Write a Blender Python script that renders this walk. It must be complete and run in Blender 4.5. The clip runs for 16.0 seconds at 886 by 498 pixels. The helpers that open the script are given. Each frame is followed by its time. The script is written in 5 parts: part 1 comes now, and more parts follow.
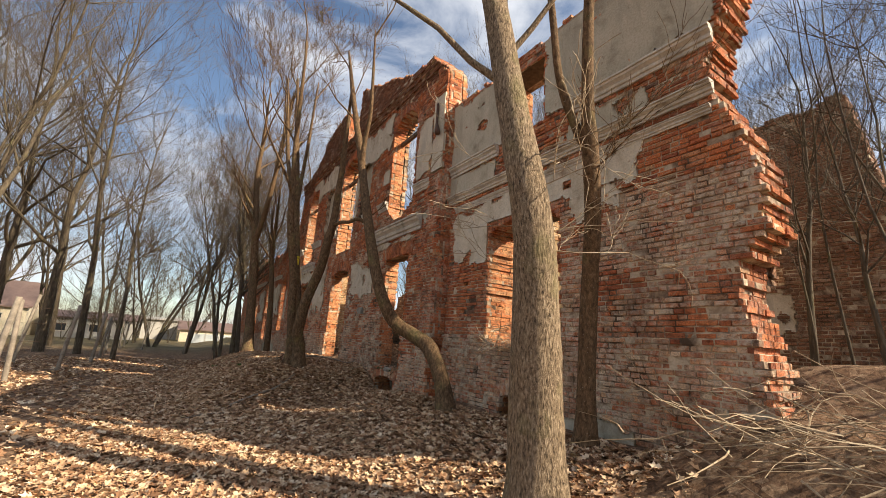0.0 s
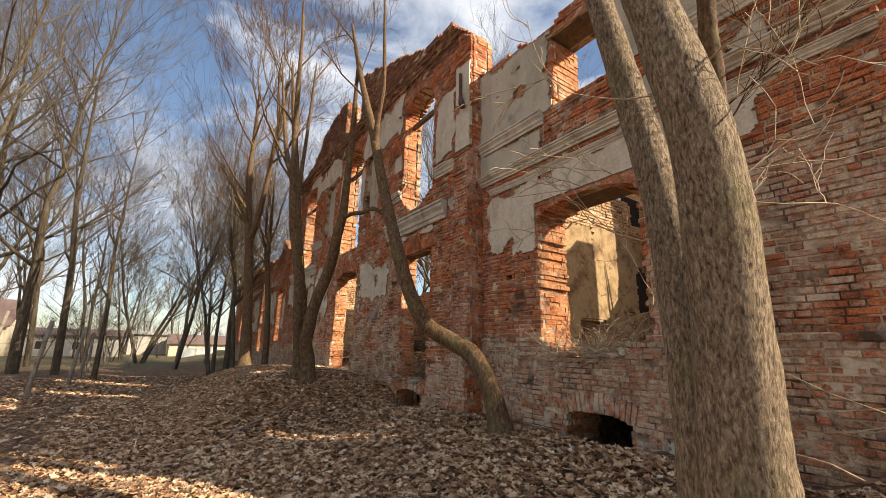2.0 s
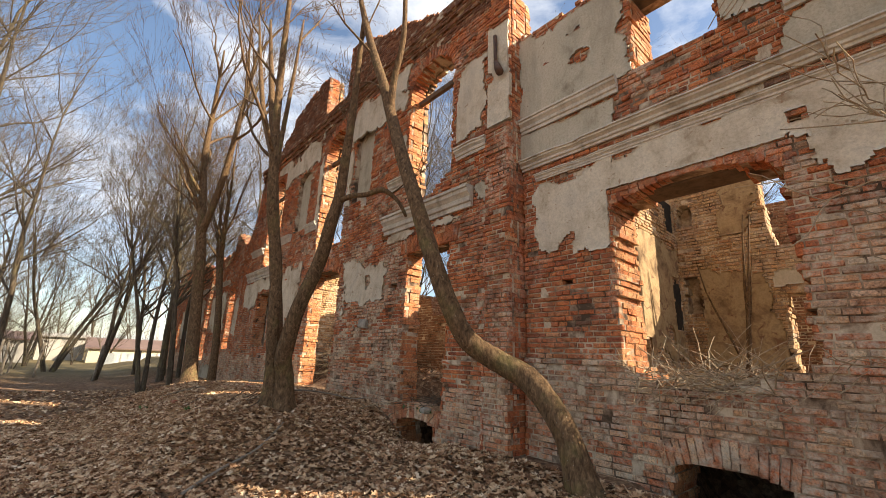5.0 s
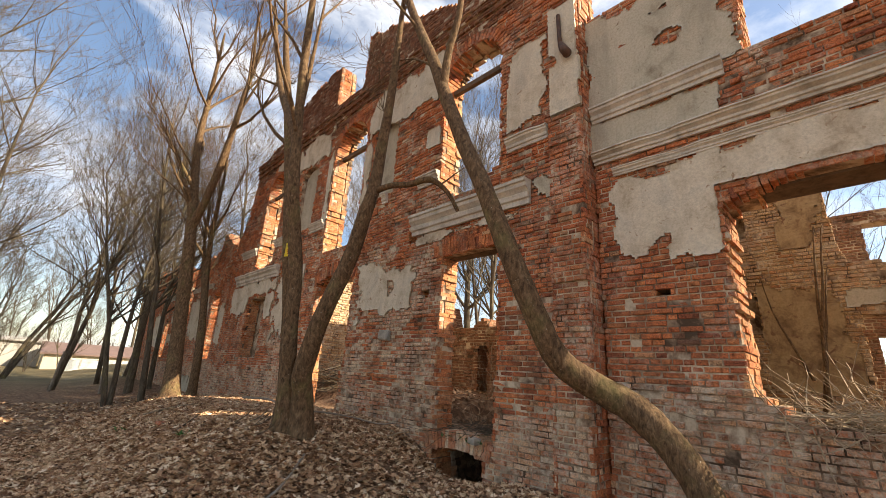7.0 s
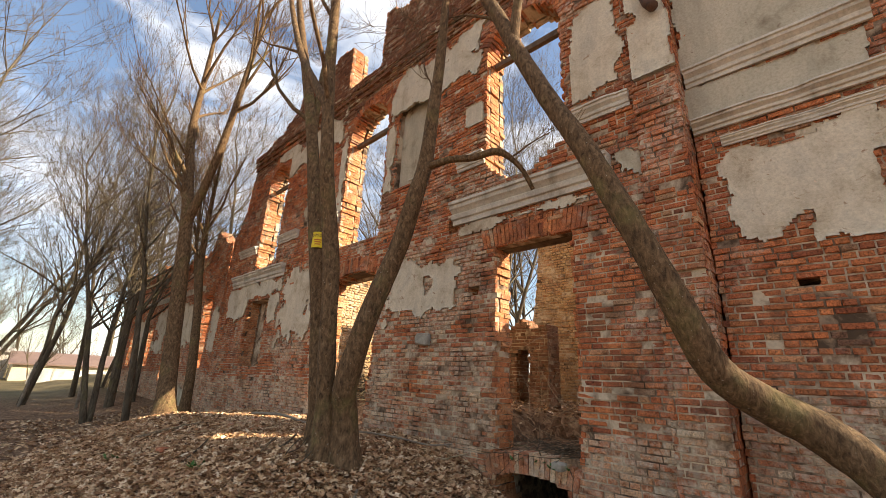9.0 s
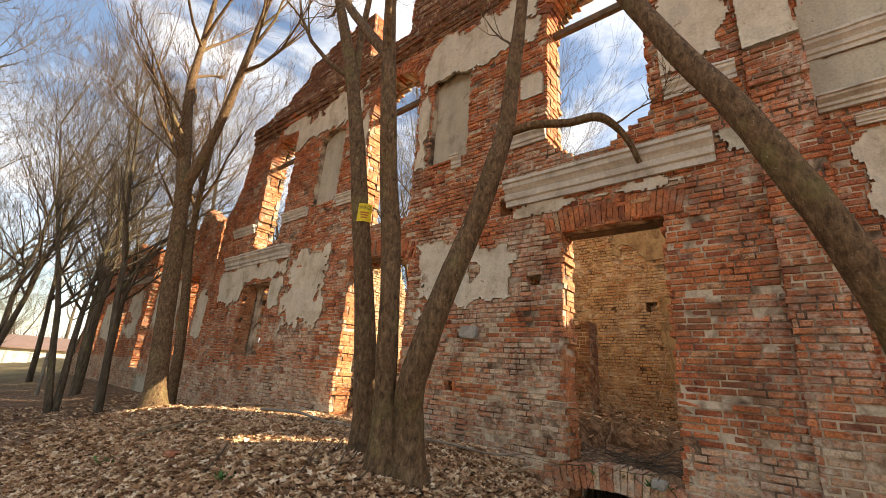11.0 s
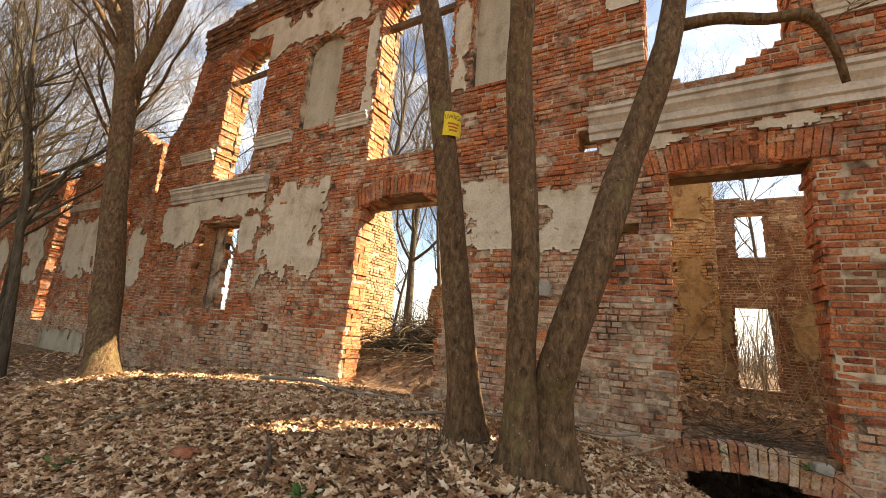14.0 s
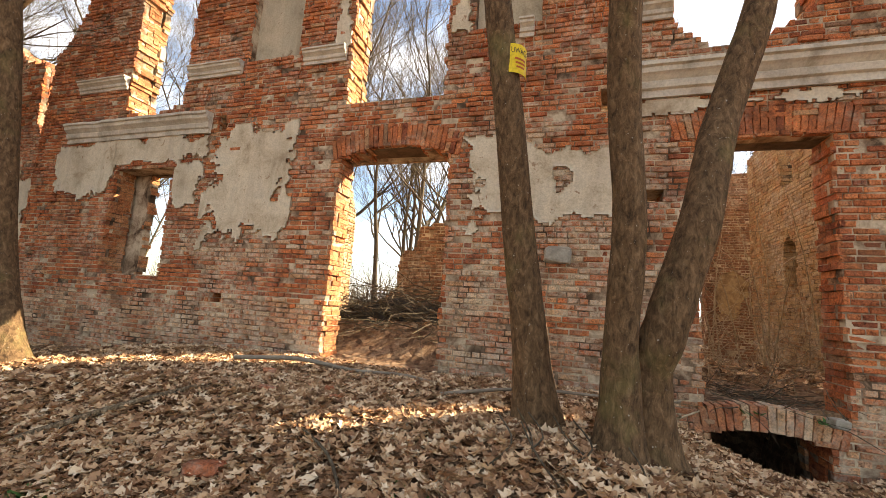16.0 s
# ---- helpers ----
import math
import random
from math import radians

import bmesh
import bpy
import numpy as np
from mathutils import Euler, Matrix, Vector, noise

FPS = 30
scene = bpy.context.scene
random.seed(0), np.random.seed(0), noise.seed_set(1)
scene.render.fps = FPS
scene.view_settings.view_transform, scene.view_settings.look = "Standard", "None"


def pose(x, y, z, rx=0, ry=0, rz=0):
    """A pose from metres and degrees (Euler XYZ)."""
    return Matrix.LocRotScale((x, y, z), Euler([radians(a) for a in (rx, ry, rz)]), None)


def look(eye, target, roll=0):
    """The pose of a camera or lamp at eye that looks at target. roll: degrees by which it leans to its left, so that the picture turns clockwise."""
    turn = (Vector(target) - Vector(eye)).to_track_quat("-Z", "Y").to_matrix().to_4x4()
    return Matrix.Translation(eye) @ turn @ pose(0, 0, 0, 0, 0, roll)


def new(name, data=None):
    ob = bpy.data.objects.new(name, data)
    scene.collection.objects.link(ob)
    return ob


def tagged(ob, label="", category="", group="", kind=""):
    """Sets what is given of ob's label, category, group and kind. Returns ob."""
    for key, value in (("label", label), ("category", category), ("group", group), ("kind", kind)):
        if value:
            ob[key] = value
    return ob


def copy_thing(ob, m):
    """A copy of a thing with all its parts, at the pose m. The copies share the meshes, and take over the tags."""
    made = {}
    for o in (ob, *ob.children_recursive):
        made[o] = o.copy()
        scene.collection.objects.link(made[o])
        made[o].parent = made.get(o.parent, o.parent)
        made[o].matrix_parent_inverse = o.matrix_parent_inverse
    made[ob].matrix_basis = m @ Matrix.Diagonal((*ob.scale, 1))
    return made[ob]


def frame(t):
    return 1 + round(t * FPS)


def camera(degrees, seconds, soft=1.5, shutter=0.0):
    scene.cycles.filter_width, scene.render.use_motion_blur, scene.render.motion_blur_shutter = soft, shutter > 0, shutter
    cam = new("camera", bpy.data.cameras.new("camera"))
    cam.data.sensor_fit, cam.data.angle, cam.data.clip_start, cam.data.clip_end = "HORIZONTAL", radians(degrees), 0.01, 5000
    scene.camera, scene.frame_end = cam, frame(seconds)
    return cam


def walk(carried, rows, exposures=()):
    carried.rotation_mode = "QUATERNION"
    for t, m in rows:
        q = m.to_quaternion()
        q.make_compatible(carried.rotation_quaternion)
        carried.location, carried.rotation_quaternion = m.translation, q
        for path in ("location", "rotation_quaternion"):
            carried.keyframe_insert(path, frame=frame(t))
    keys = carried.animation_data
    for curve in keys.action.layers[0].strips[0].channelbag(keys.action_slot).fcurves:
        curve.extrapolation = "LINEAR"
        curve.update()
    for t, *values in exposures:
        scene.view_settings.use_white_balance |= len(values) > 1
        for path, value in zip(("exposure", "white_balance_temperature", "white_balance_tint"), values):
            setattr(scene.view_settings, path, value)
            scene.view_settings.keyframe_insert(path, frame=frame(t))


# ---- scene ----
# ---- camera and walk ----
cam = camera(94.6, 16.0, soft=0.8)
PATH = [
    (0, (-0.995, -1.064, 3.112), (0.062, 0.571, 3.57), 3.4),
    (0.5, (-0.978, -0.618, 3.138), (0.08, 1.016, 3.599), 3.3),
    (1, (-0.953, -0.185, 3.11), (0.109, 1.445, 3.577), 2.8),
    (1.5, (-0.921, 0.252, 3.141), (0.151, 1.873, 3.613), 2.0),
    (2, (-0.913, 0.655, 3.136), (0.177, 2.263, 3.613), 1.2),
    (2.5, (-0.929, 1.058, 3.207), (0.196, 2.643, 3.68), 0.5),
    (3, (-0.858, 1.458, 3.236), (0.31, 3.012, 3.707), 0.4),
    (3.5, (-0.842, 1.813, 3.258), (0.368, 3.334, 3.729), 0.5),
    (3.7, (-0.862, 1.955, 3.27), (0.358, 3.469, 3.741), 0.7),
    (5.8, (-1.063, 3.592, 3.292), (0.229, 5.013, 3.85), 2.9),
    (6, (-1.101, 3.751, 3.292), (0.2, 5.162, 3.853), 3.0),
    (6.5, (-1.091, 4.185, 3.286), (0.22, 5.581, 3.863), 3.5),
    (7, (-1.105, 4.58, 3.327), (0.224, 5.954, 3.916), 3.4),
    (7.5, (-1.15, 4.951, 3.363), (0.196, 6.304, 3.961), 3.1),
    (8, (-1.115, 5.344, 3.328), (0.246, 6.681, 3.93), 2.5),
    (8.5, (-1.065, 5.759, 3.347), (0.306, 7.081, 3.955), 2.3),
    (9, (-1.115, 6.178, 3.363), (0.262, 7.494, 3.974), 2.5),
    (9.2, (-1.138, 6.334, 3.382), (0.239, 7.644, 4.002), 2.8),
    (11.3, (-1.306, 7.958, 3.329), (0.179, 9.165, 3.911), 4.1),
    (11.5, (-1.303, 8.144, 3.305), (0.199, 9.334, 3.878), 4.0),
    (12, (-1.265, 8.538, 3.332), (0.275, 9.697, 3.868), 4.0),
    (12.5, (-1.314, 8.958, 3.308), (0.263, 10.084, 3.802), 4.0),
    (13, (-1.34, 9.325, 3.298), (0.279, 10.407, 3.754), 4.1),
    (13.5, (-1.291, 9.705, 3.294), (0.372, 10.731, 3.722), 4.4),
    (14, (-1.28, 10.043, 3.336), (0.42, 11.011, 3.75), 4.5),
    (14.5, (-1.305, 10.42, 3.372), (0.438, 11.317, 3.769), 4.5),
    (15, (-1.27, 10.772, 3.331), (0.517, 11.591, 3.696), 4.2),
    (15.5, (-1.201, 11.134, 3.33), (0.64, 11.851, 3.646), 3.7),
    (16, (-1.234, 11.461, 3.316), (0.657, 12.052, 3.592), 3.7),
]
walk(cam, [(t, look(eye, target, roll)) for t, eye, target, roll in PATH], [(0, 0.78, 6550, 10), (3.5, 1.12, 6700, 10), (7, 1.3, 6800, 10), (9, 1.42, 6950, 10), (12.5, 1.62, 7500, 10), (14.5, 1.72, 7650, 10), (16, 1.85, 7350, 10)])

# ---- world, sun ----
SUN_AZ = Vector((0.62, -0.785))          # horizontal way towards the sun
SUN_EL = radians(31)
sun_way = Vector((SUN_AZ.x * math.cos(SUN_EL), SUN_AZ.y * math.cos(SUN_EL), math.sin(SUN_EL)))
world = bpy.data.worlds.new("world")
scene.world = world
world.use_nodes = True
wn, wl = world.node_tree.nodes, world.node_tree.links
wn.clear()
w_out = wn.new("ShaderNodeOutputWorld")
w_bg = wn.new("ShaderNodeBackground")
w_bg.inputs["Strength"].default_value = 0.098
w_sky = wn.new("ShaderNodeTexSky")
w_sky.sky_type = "NISHITA"
w_sky.sun_disc = False
w_sky.sun_elevation = SUN_EL
w_sky.sun_rotation = math.atan2(SUN_AZ.x, SUN_AZ.y)
w_sky.altitude = 100
w_co = wn.new("ShaderNodeTexCoord")
w_map = wn.new("ShaderNodeMapping")
w_map.inputs["Scale"].default_value = (1.0, 1.0, 2.6)
w_noise = wn.new("ShaderNodeTexNoise")
w_noise.inputs["Scale"].default_value = 2.6
w_noise.inputs["Detail"].default_value = 9
w_noise.inputs["Roughness"].default_value = 0.6
w_noise.inputs["Distortion"].default_value = 0.5
w_ramp = wn.new("ShaderNodeValToRGB")
w_ramp.color_ramp.elements[0].position = 0.43
w_ramp.color_ramp.elements[0].color = (0, 0, 0, 1)
w_ramp.color_ramp.elements[1].position = 0.66
w_ramp.color_ramp.elements[1].color = (1, 1, 1, 1)
w_mix = wn.new("ShaderNodeMixRGB")
w_mix.inputs["Color2"].default_value = (5.2, 5.4, 5.8, 1)
wl.new(w_co.outputs["Generated"], w_map.inputs["Vector"])
wl.new(w_map.outputs[0], w_noise.inputs["Vector"])
wl.new(w_noise.outputs["Fac"], w_ramp.inputs[0])
wl.new(w_ramp.outputs[0], w_mix.inputs["Fac"])
wl.new(w_sky.outputs[0], w_mix.inputs["Color1"])
wl.new(w_mix.outputs[0], w_bg.inputs["Color"])
wl.new(w_bg.outputs[0], w_out.inputs[0])

sun_data = bpy.data.lights.new("sun", "SUN")
sun_data.energy = 5.0
sun_data.angle = radians(0.5)
sun_data.color = (1.0, 0.87, 0.68)
sun = new("sun", sun_data)
sun.matrix_world = look((20, -30, 40), Vector((20, -30, 40)) - sun_way)


# ---- materials ----
def material(name, rough=0.85):
    m = bpy.data.materials.new(name)
    m.use_nodes = True
    n, l = m.node_tree.nodes, m.node_tree.links
    b = n["Principled BSDF"]
    b.inputs["Roughness"].default_value = rough
    b.inputs["Specular IOR Level"].default_value = 0.25
    return m, n, l, b


def noise_node(n, l, scale, detail=6, rough=0.6, vec=None, distortion=0.0):
    t = n.new("ShaderNodeTexNoise")
    t.inputs["Scale"].default_value = scale
    t.inputs["Detail"].default_value = detail
    t.inputs["Roughness"].default_value = rough
    t.inputs["Distortion"].default_value = distortion
    if vec is not None:
        l.new(vec, t.inputs["Vector"])
    return t


def ramp_node(n, l, fac, stops):
    r = n.new("ShaderNodeValToRGB")
    e = r.color_ramp.elements
    while len(e) < len(stops):
        e.new(0.5)
    for k, (p, c) in zip(e, stops):
        k.position = p
        k.color = (*c, 1) if len(c) == 3 else c
    l.new(fac, r.inputs[0])
    return r


def mix_node(n, l, fac, a, b, mode="MIX"):
    m = n.new("ShaderNodeMixRGB")
    m.blend_type = mode
    for k, v in (("Fac", fac), ("Color1", a), ("Color2", b)):
        if isinstance(v, (int, float)):
            m.inputs[k].default_value = v
        elif isinstance(v, tuple):
            m.inputs[k].default_value = (*v, 1)
        else:
            l.new(v, m.inputs[k])
    return m


def bump_node(n, l, b, height, strength=0.4, dist=0.02):
    k = n.new("ShaderNodeBump")
    k.inputs["Strength"].default_value = strength
    k.inputs["Distance"].default_value = dist
    l.new(height, k.inputs["Height"])
    l.new(k.outputs[0], b.inputs["Normal"])


def place(n):
    g = n.new("ShaderNodeNewGeometry")
    return g


def island_random(n, l):
    g = n.new("ShaderNodeNewGeometry")
    o = n.new("ShaderNodeObjectInfo")
    a = n.new("ShaderNodeMath")
    a.operation = "ADD"
    f = n.new("ShaderNodeMath")
    f.operation = "FRACT"
    l.new(g.outputs["Random Per Island"], a.inputs[0])
    l.new(o.outputs["Random"], a.inputs[1])
    l.new(a.outputs[0], f.inputs[0])
    return f.outputs[0], g.outputs["Position"]


def brick_material(name, stops, lime=0.5, dirt=0.5):
    m, n, l, b = material(name, 0.9)
    rnd, pos = island_random(n, l)
    base = ramp_node(n, l, rnd, stops)
    fine = noise_node(n, l, 55, 6, 0.7, pos)
    tone = ramp_node(n, l, fine.outputs["Fac"], [(0.34, (0.30, 0.26, 0.24)), (0.5, (1, 1, 1)), (0.68, (1.45, 1.4, 1.3))])
    c1 = mix_node(n, l, 0.9, base.outputs[0], tone.outputs[0], "MULTIPLY")
    # burnt and spalled faces, hand-sized
    spall = noise_node(n, l, 9, 6, 0.7, pos, 0.6)
    spf = ramp_node(n, l, spall.outputs["Fac"], [(0.36, (0.34, 0.29, 0.27)), (0.47, (1, 1, 1)), (0.66, (1.28, 1.22, 1.15))])
    c1 = mix_node(n, l, 0.85, c1.outputs[0], spf.outputs[0], "MULTIPLY")
    # lime wash and mortar smears left on the bricks
    big = noise_node(n, l, 0.9, 8, 0.68, pos, 0.6)
    limef = ramp_node(n, l, big.outputs["Fac"], [(0.60 - 0.16 * lime, (0, 0, 0)), (0.76 - 0.16 * lime, (0.8, 0.8, 0.8))])
    sm = noise_node(n, l, 13, 5, 0.7, pos)
    limeg = ramp_node(n, l, sm.outputs["Fac"], [(0.4, (0, 0, 0)), (0.62, (1, 1, 1))])
    lf = mix_node(n, l, 1.0, limef.outputs[0], limeg.outputs[0], "MULTIPLY")
    c2 = mix_node(n, l, lf.outputs[0], c1.outputs[0], (0.66, 0.57, 0.44))
    chip = noise_node(n, l, 7, 6, 0.75, pos, 1.0)
    chipf = ramp_node(n, l, chip.outputs["Fac"], [(0.60, (0, 0, 0)), (0.70, (0.4, 0.4, 0.4))])
    c2 = mix_node(n, l, chipf.outputs[0], c2.outputs[0], (0.58, 0.43, 0.28))
    # soot and algae
    soot = noise_node(n, l, 1.7, 7, 0.7, pos, 0.8)
    sf = ramp_node(n, l, soot.outputs["Fac"], [(0.47, (0, 0, 0)), (0.66, (dirt, dirt, dirt))])
    c3 = mix_node(n, l, sf.outputs[0], c2.outputs[0], (0.15, 0.075, 0.042))
    l.new(c3.outputs[0], b.inputs["Base Color"])
    bh = mix_node(n, l, 0.5, fine.outputs["Fac"], spall.outputs["Fac"])
    bump_node(n, l, b, bh.outputs[0], 0.95, 0.03)
    return m


RED = [(0.0, (0.27, 0.082, 0.042)), (0.18, (0.46, 0.145, 0.060)), (0.4, (0.56, 0.185, 0.072)), (0.58, (0.42, 0.125, 0.055)), (0.76, (0.60, 0.225, 0.090)), (0.9, (0.50, 0.17, 0.07)), (0.96, (0.56, 0.33, 0.18)), (1.0, (0.17, 0.085, 0.055))]
PALE = [(0.0, (0.48, 0.17, 0.08)), (0.25, (0.58, 0.36, 0.20)), (0.4, (0.50, 0.165, 0.072)), (0.55, (0.42, 0.15, 0.07)), (0.7, (0.66, 0.50, 0.33)), (0.85, (0.50, 0.20, 0.095)), (1.0, (0.30, 0.16, 0.09))]
M_BRICK = brick_material("red_brick", RED, 0.72, 0.65)
M_BRICK_SOOT = brick_material("weathered_parapet_brick", [(0.0, (0.15, 0.07, 0.042)), (0.4, (0.27, 0.115, 0.06)), (0.7, (0.20, 0.09, 0.052)), (1.0, (0.33, 0.16, 0.085))], 0.4, 0.7)
# limed jamb brick, its colour lightened further to carry direct sunlight
M_JAMB = brick_material("limed_sunlit_jamb_brick", [(0.0, (0.47, 0.17, 0.07)), (0.3, (0.56, 0.28, 0.13)), (0.6, (0.50, 0.18, 0.075)), (1.0, (0.58, 0.32, 0.16))], 0.5, 0.4)
M_BRICK_PALE = brick_material("limed_brick", PALE, 1.6, 0.55)
M_BRICK_DULL = brick_material("dull_brown_brick", [(0.0, (0.20, 0.105, 0.062)), (0.4, (0.30, 0.15, 0.085)), (0.7, (0.24, 0.12, 0.07)), (1.0, (0.34, 0.20, 0.12))], 0.5, 0.6)
M_BRICK_IN = brick_material("yellowed_brick", [(0.0, (0.40, 0.235, 0.115)), (0.4, (0.52, 0.36, 0.19)), (0.7, (0.44, 0.225, 0.105)), (1.0, (0.58, 0.44, 0.27))], 0.9, 0.4)


def rough_material(name, stops, scale=3.0, fine_scale=40, rough=0.92, bump=0.5, dist=0.015, speck=None):
    m, n, l, b = material(name, rough)
    g = place(n)
    a = noise_node(n, l, scale, 9, 0.65, g.outputs["Position"], 0.4)
    f = noise_node(n, l, fine_scale, 5, 0.65, g.outputs["Position"])
    base = ramp_node(n, l, a.outputs["Fac"], stops)
    tone = ramp_node(n, l, f.outputs["Fac"], [(0.25, (0.68, 0.66, 0.63)), (0.55, (1, 1, 1)), (0.8, (1.14, 1.13, 1.1))])
    c = mix_node(n, l, 0.75, base.outputs[0], tone.outputs[0], "MULTIPLY")
    out = c
    if speck:
        v = noise_node(n, l, speck[0], 4, 0.6, g.outputs["Position"], 1.2)
        vf = ramp_node(n, l, v.outputs["Fac"], [(speck[1], (0, 0, 0)), (speck[1] + 0.06, (1, 1, 1))])
        out = mix_node(n, l, vf.outputs[0], c.outputs[0], speck[2])
    l.new(out.outputs[0], b.inputs["Base Color"])
    h = mix_node(n, l, 0.5, a.outputs["Fac"], f.outputs["Fac"])
    bump_node(n, l, b, h.outputs[0], bump, dist)
    return m


M_MORTAR = rough_material("lime_mortar", [(0.38, (0.09, 0.058, 0.036)), (0.47, (0.30, 0.21, 0.14)), (0.58, (0.60, 0.49, 0.35))], 2.6, 30)
M_PLASTER = rough_material("lime_plaster", [(0.30, (0.36, 0.27, 0.18)), (0.42, (0.56, 0.47, 0.34)), (0.55, (0.68, 0.59, 0.45)), (0.72, (0.52, 0.46, 0.36))], 1.9, 34, 0.9, 0.7, 0.02, (6.0, 0.64, (0.34, 0.22, 0.14)))
M_PLASTER_OLD = rough_material("yellowed_inner_plaster", [(0.32, (0.13, 0.08, 0.04)), (0.43, (0.27, 0.175, 0.09)), (0.56, (0.42, 0.295, 0.155)), (0.7, (0.26, 0.18, 0.10))], 2.4, 24, 0.9, 0.5, 0.02, (4.0, 0.60, (0.20, 0.11, 0.06)))
M_PLASTER_GREY = rough_material("grey_plaster", [(0.30, (0.28, 0.23, 0.16)), (0.45, (0.48, 0.42, 0.31)), (0.66, (0.56, 0.49, 0.37))], 1.6, 30, 0.9, 0.7, 0.02, (5.0, 0.65, (0.26, 0.19, 0.13)))
M_CORNICE = rough_material("cornice_stucco", [(0.3, (0.38, 0.33, 0.26)), (0.5, (0.60, 0.54, 0.45)), (0.7, (0.70, 0.64, 0.53))], 3.0, 30, 0.88, 0.4, 0.01)
M_WOOD = rough_material("weathered_timber", [(0.3, (0.07, 0.05, 0.035)), (0.6, (0.17, 0.12, 0.08))], 6, 50, 0.85, 0.5, 0.01)
M_POST = rough_material("grey_post", [(0.3, (0.16, 0.13, 0.10)), (0.6, (0.30, 0.25, 0.19))], 6, 50, 0.85, 0.5, 0.01)
M_IRON = rough_material("rusty_iron", [(0.3, (0.05, 0.035, 0.03)), (0.6, (0.13, 0.07, 0.045))], 8, 60, 0.7, 0.4, 0.005)
M_TWIG = rough_material("dry_twigs", [(0.3, (0.20, 0.14, 0.085)), (0.5, (0.36, 0.27, 0.17)), (0.7, (0.50, 0.41, 0.28))], 9, 60, 0.85, 0.2, 0.004)
M_STONE = rough_material("field_stone", [(0.3, (0.22, 0.20, 0.17)), (0.6, (0.42, 0.38, 0.31))], 6, 40, 0.9, 0.5, 0.01)
# near-black: dark earth of the heap, and painted shade inside the cellars
M_DARK = rough_material("cellar_shade_and_dark_earth", [(0.3, (0.02, 0.018, 0.015)), (0.7, (0.05, 0.04, 0.03))], 4, 30)
M_ROOFTIN = rough_material("brown_sheet_roof", [(0.3, (0.15, 0.10, 0.085)), (0.7, (0.22, 0.15, 0.125))], 0.8, 10, 0.6, 0.1, 0.01)
M_RENDER = rough_material("cream_render", [(0.3, (0.58, 0.50, 0.36)), (0.7, (0.70, 0.62, 0.46))], 0.5, 9, 0.9, 0.1, 0.01)
M_SHED = rough_material("grey_render", [(0.3, (0.36, 0.34, 0.30)), (0.7, (0.50, 0.47, 0.42))], 0.5, 9, 0.9, 0.1, 0.01)
M_PANEL = rough_material("pale_concrete", [(0.3, (0.48, 0.52, 0.52)), (0.7, (0.62, 0.65, 0.64))], 0.8, 9, 0.9, 0.1, 0.01)
M_YELLOW = rough_material("yellow_enamel", [(0.3, (0.72, 0.52, 0.02)), (0.7, (0.80, 0.60, 0.03))], 9, 40, 0.5, 0.05, 0.002)
M_BLACK = rough_material("black_ink", [(0.3, (0.02, 0.02, 0.02)), (0.7, (0.03, 0.03, 0.03))], 9, 40, 0.5, 0.05, 0.002)
M_INKRED = rough_material("red_ink", [(0.3, (0.45, 0.10, 0.02)), (0.7, (0.5, 0.13, 0.02))], 9, 40, 0.5, 0.05, 0.002)
M_GLASS = material("dark_window_glass", 0.1)[0]
M_GLASS.node_tree.nodes["Principled BSDF"].inputs["Base Color"].default_value = (0.03, 0.035, 0.04, 1)


def streaks(m, tint):
    """Rain streaks running down a wall material."""
    n, l = m.node_tree.nodes, m.node_tree.links
    b = n["Principled BSDF"]
    src = b.inputs["Base Color"].links[0].from_socket
    g = place(n)
    mp = n.new("ShaderNodeMapping")
    mp.inputs["Scale"].default_value = (2.4, 2.4, 0.4)
    l.new(g.outputs["Position"], mp.inputs["Vector"])
    a = noise_node(n, l, 1.0, 7, 0.7, mp.outputs[0], 0.3)
    f = ramp_node(n, l, a.outputs["Fac"], [(0.48, (0, 0, 0)), (0.72, (0.5, 0.5, 0.5))])
    c = mix_node(n, l, f.outputs[0], src, tint)
    l.new(c.outputs[0], b.inputs["Base Color"])


streaks(M_PLASTER, (0.34, 0.27, 0.19))
streaks(M_PLASTER_GREY, (0.22, 0.19, 0.14))
streaks(M_CORNICE, (0.24, 0.20, 0.15))


def bark_material(name, dark, mid, light, scale, relief=1.0, stretch=0.16):
    m, n, l, b = material(name, 0.9)
    g = place(n)
    mp = n.new("ShaderNodeMapping")
    mp.inputs["Scale"].default_value = (1, 1, stretch)
    l.new(g.outputs["Position"], mp.inputs["Vector"])
    a = noise_node(n, l, scale, 6, 0.7, mp.outputs[0], 0.5)
    f = noise_node(n, l, 2.2, 6, 0.6, g.outputs["Position"])
    base = ramp_node(n, l, a.outputs["Fac"], [(0.32, dark), (0.5, mid), (0.7, light)])
    moss = ramp_node(n, l, f.outputs["Fac"], [(0.55, (0, 0, 0)), (0.75, (0.5, 0.5, 0.5))])
    c = mix_node(n, l, moss.outputs[0], base.outputs[0], (0.19, 0.175, 0.06))
    sp = noise_node(n, l, 42, 3, 0.5, g.outputs["Position"])
    spf = ramp_node(n, l, sp.outputs["Fac"], [(0.70, (0, 0, 0)), (0.74, (0.7, 0.7, 0.7))])
    c = mix_node(n, l, spf.outputs[0], c.outputs[0], (0.46, 0.43, 0.36))
    l.new(c.outputs[0], b.inputs["Base Color"])
    bump_node(n, l, b, a.outputs["Fac"], relief, 0.03)
    return m


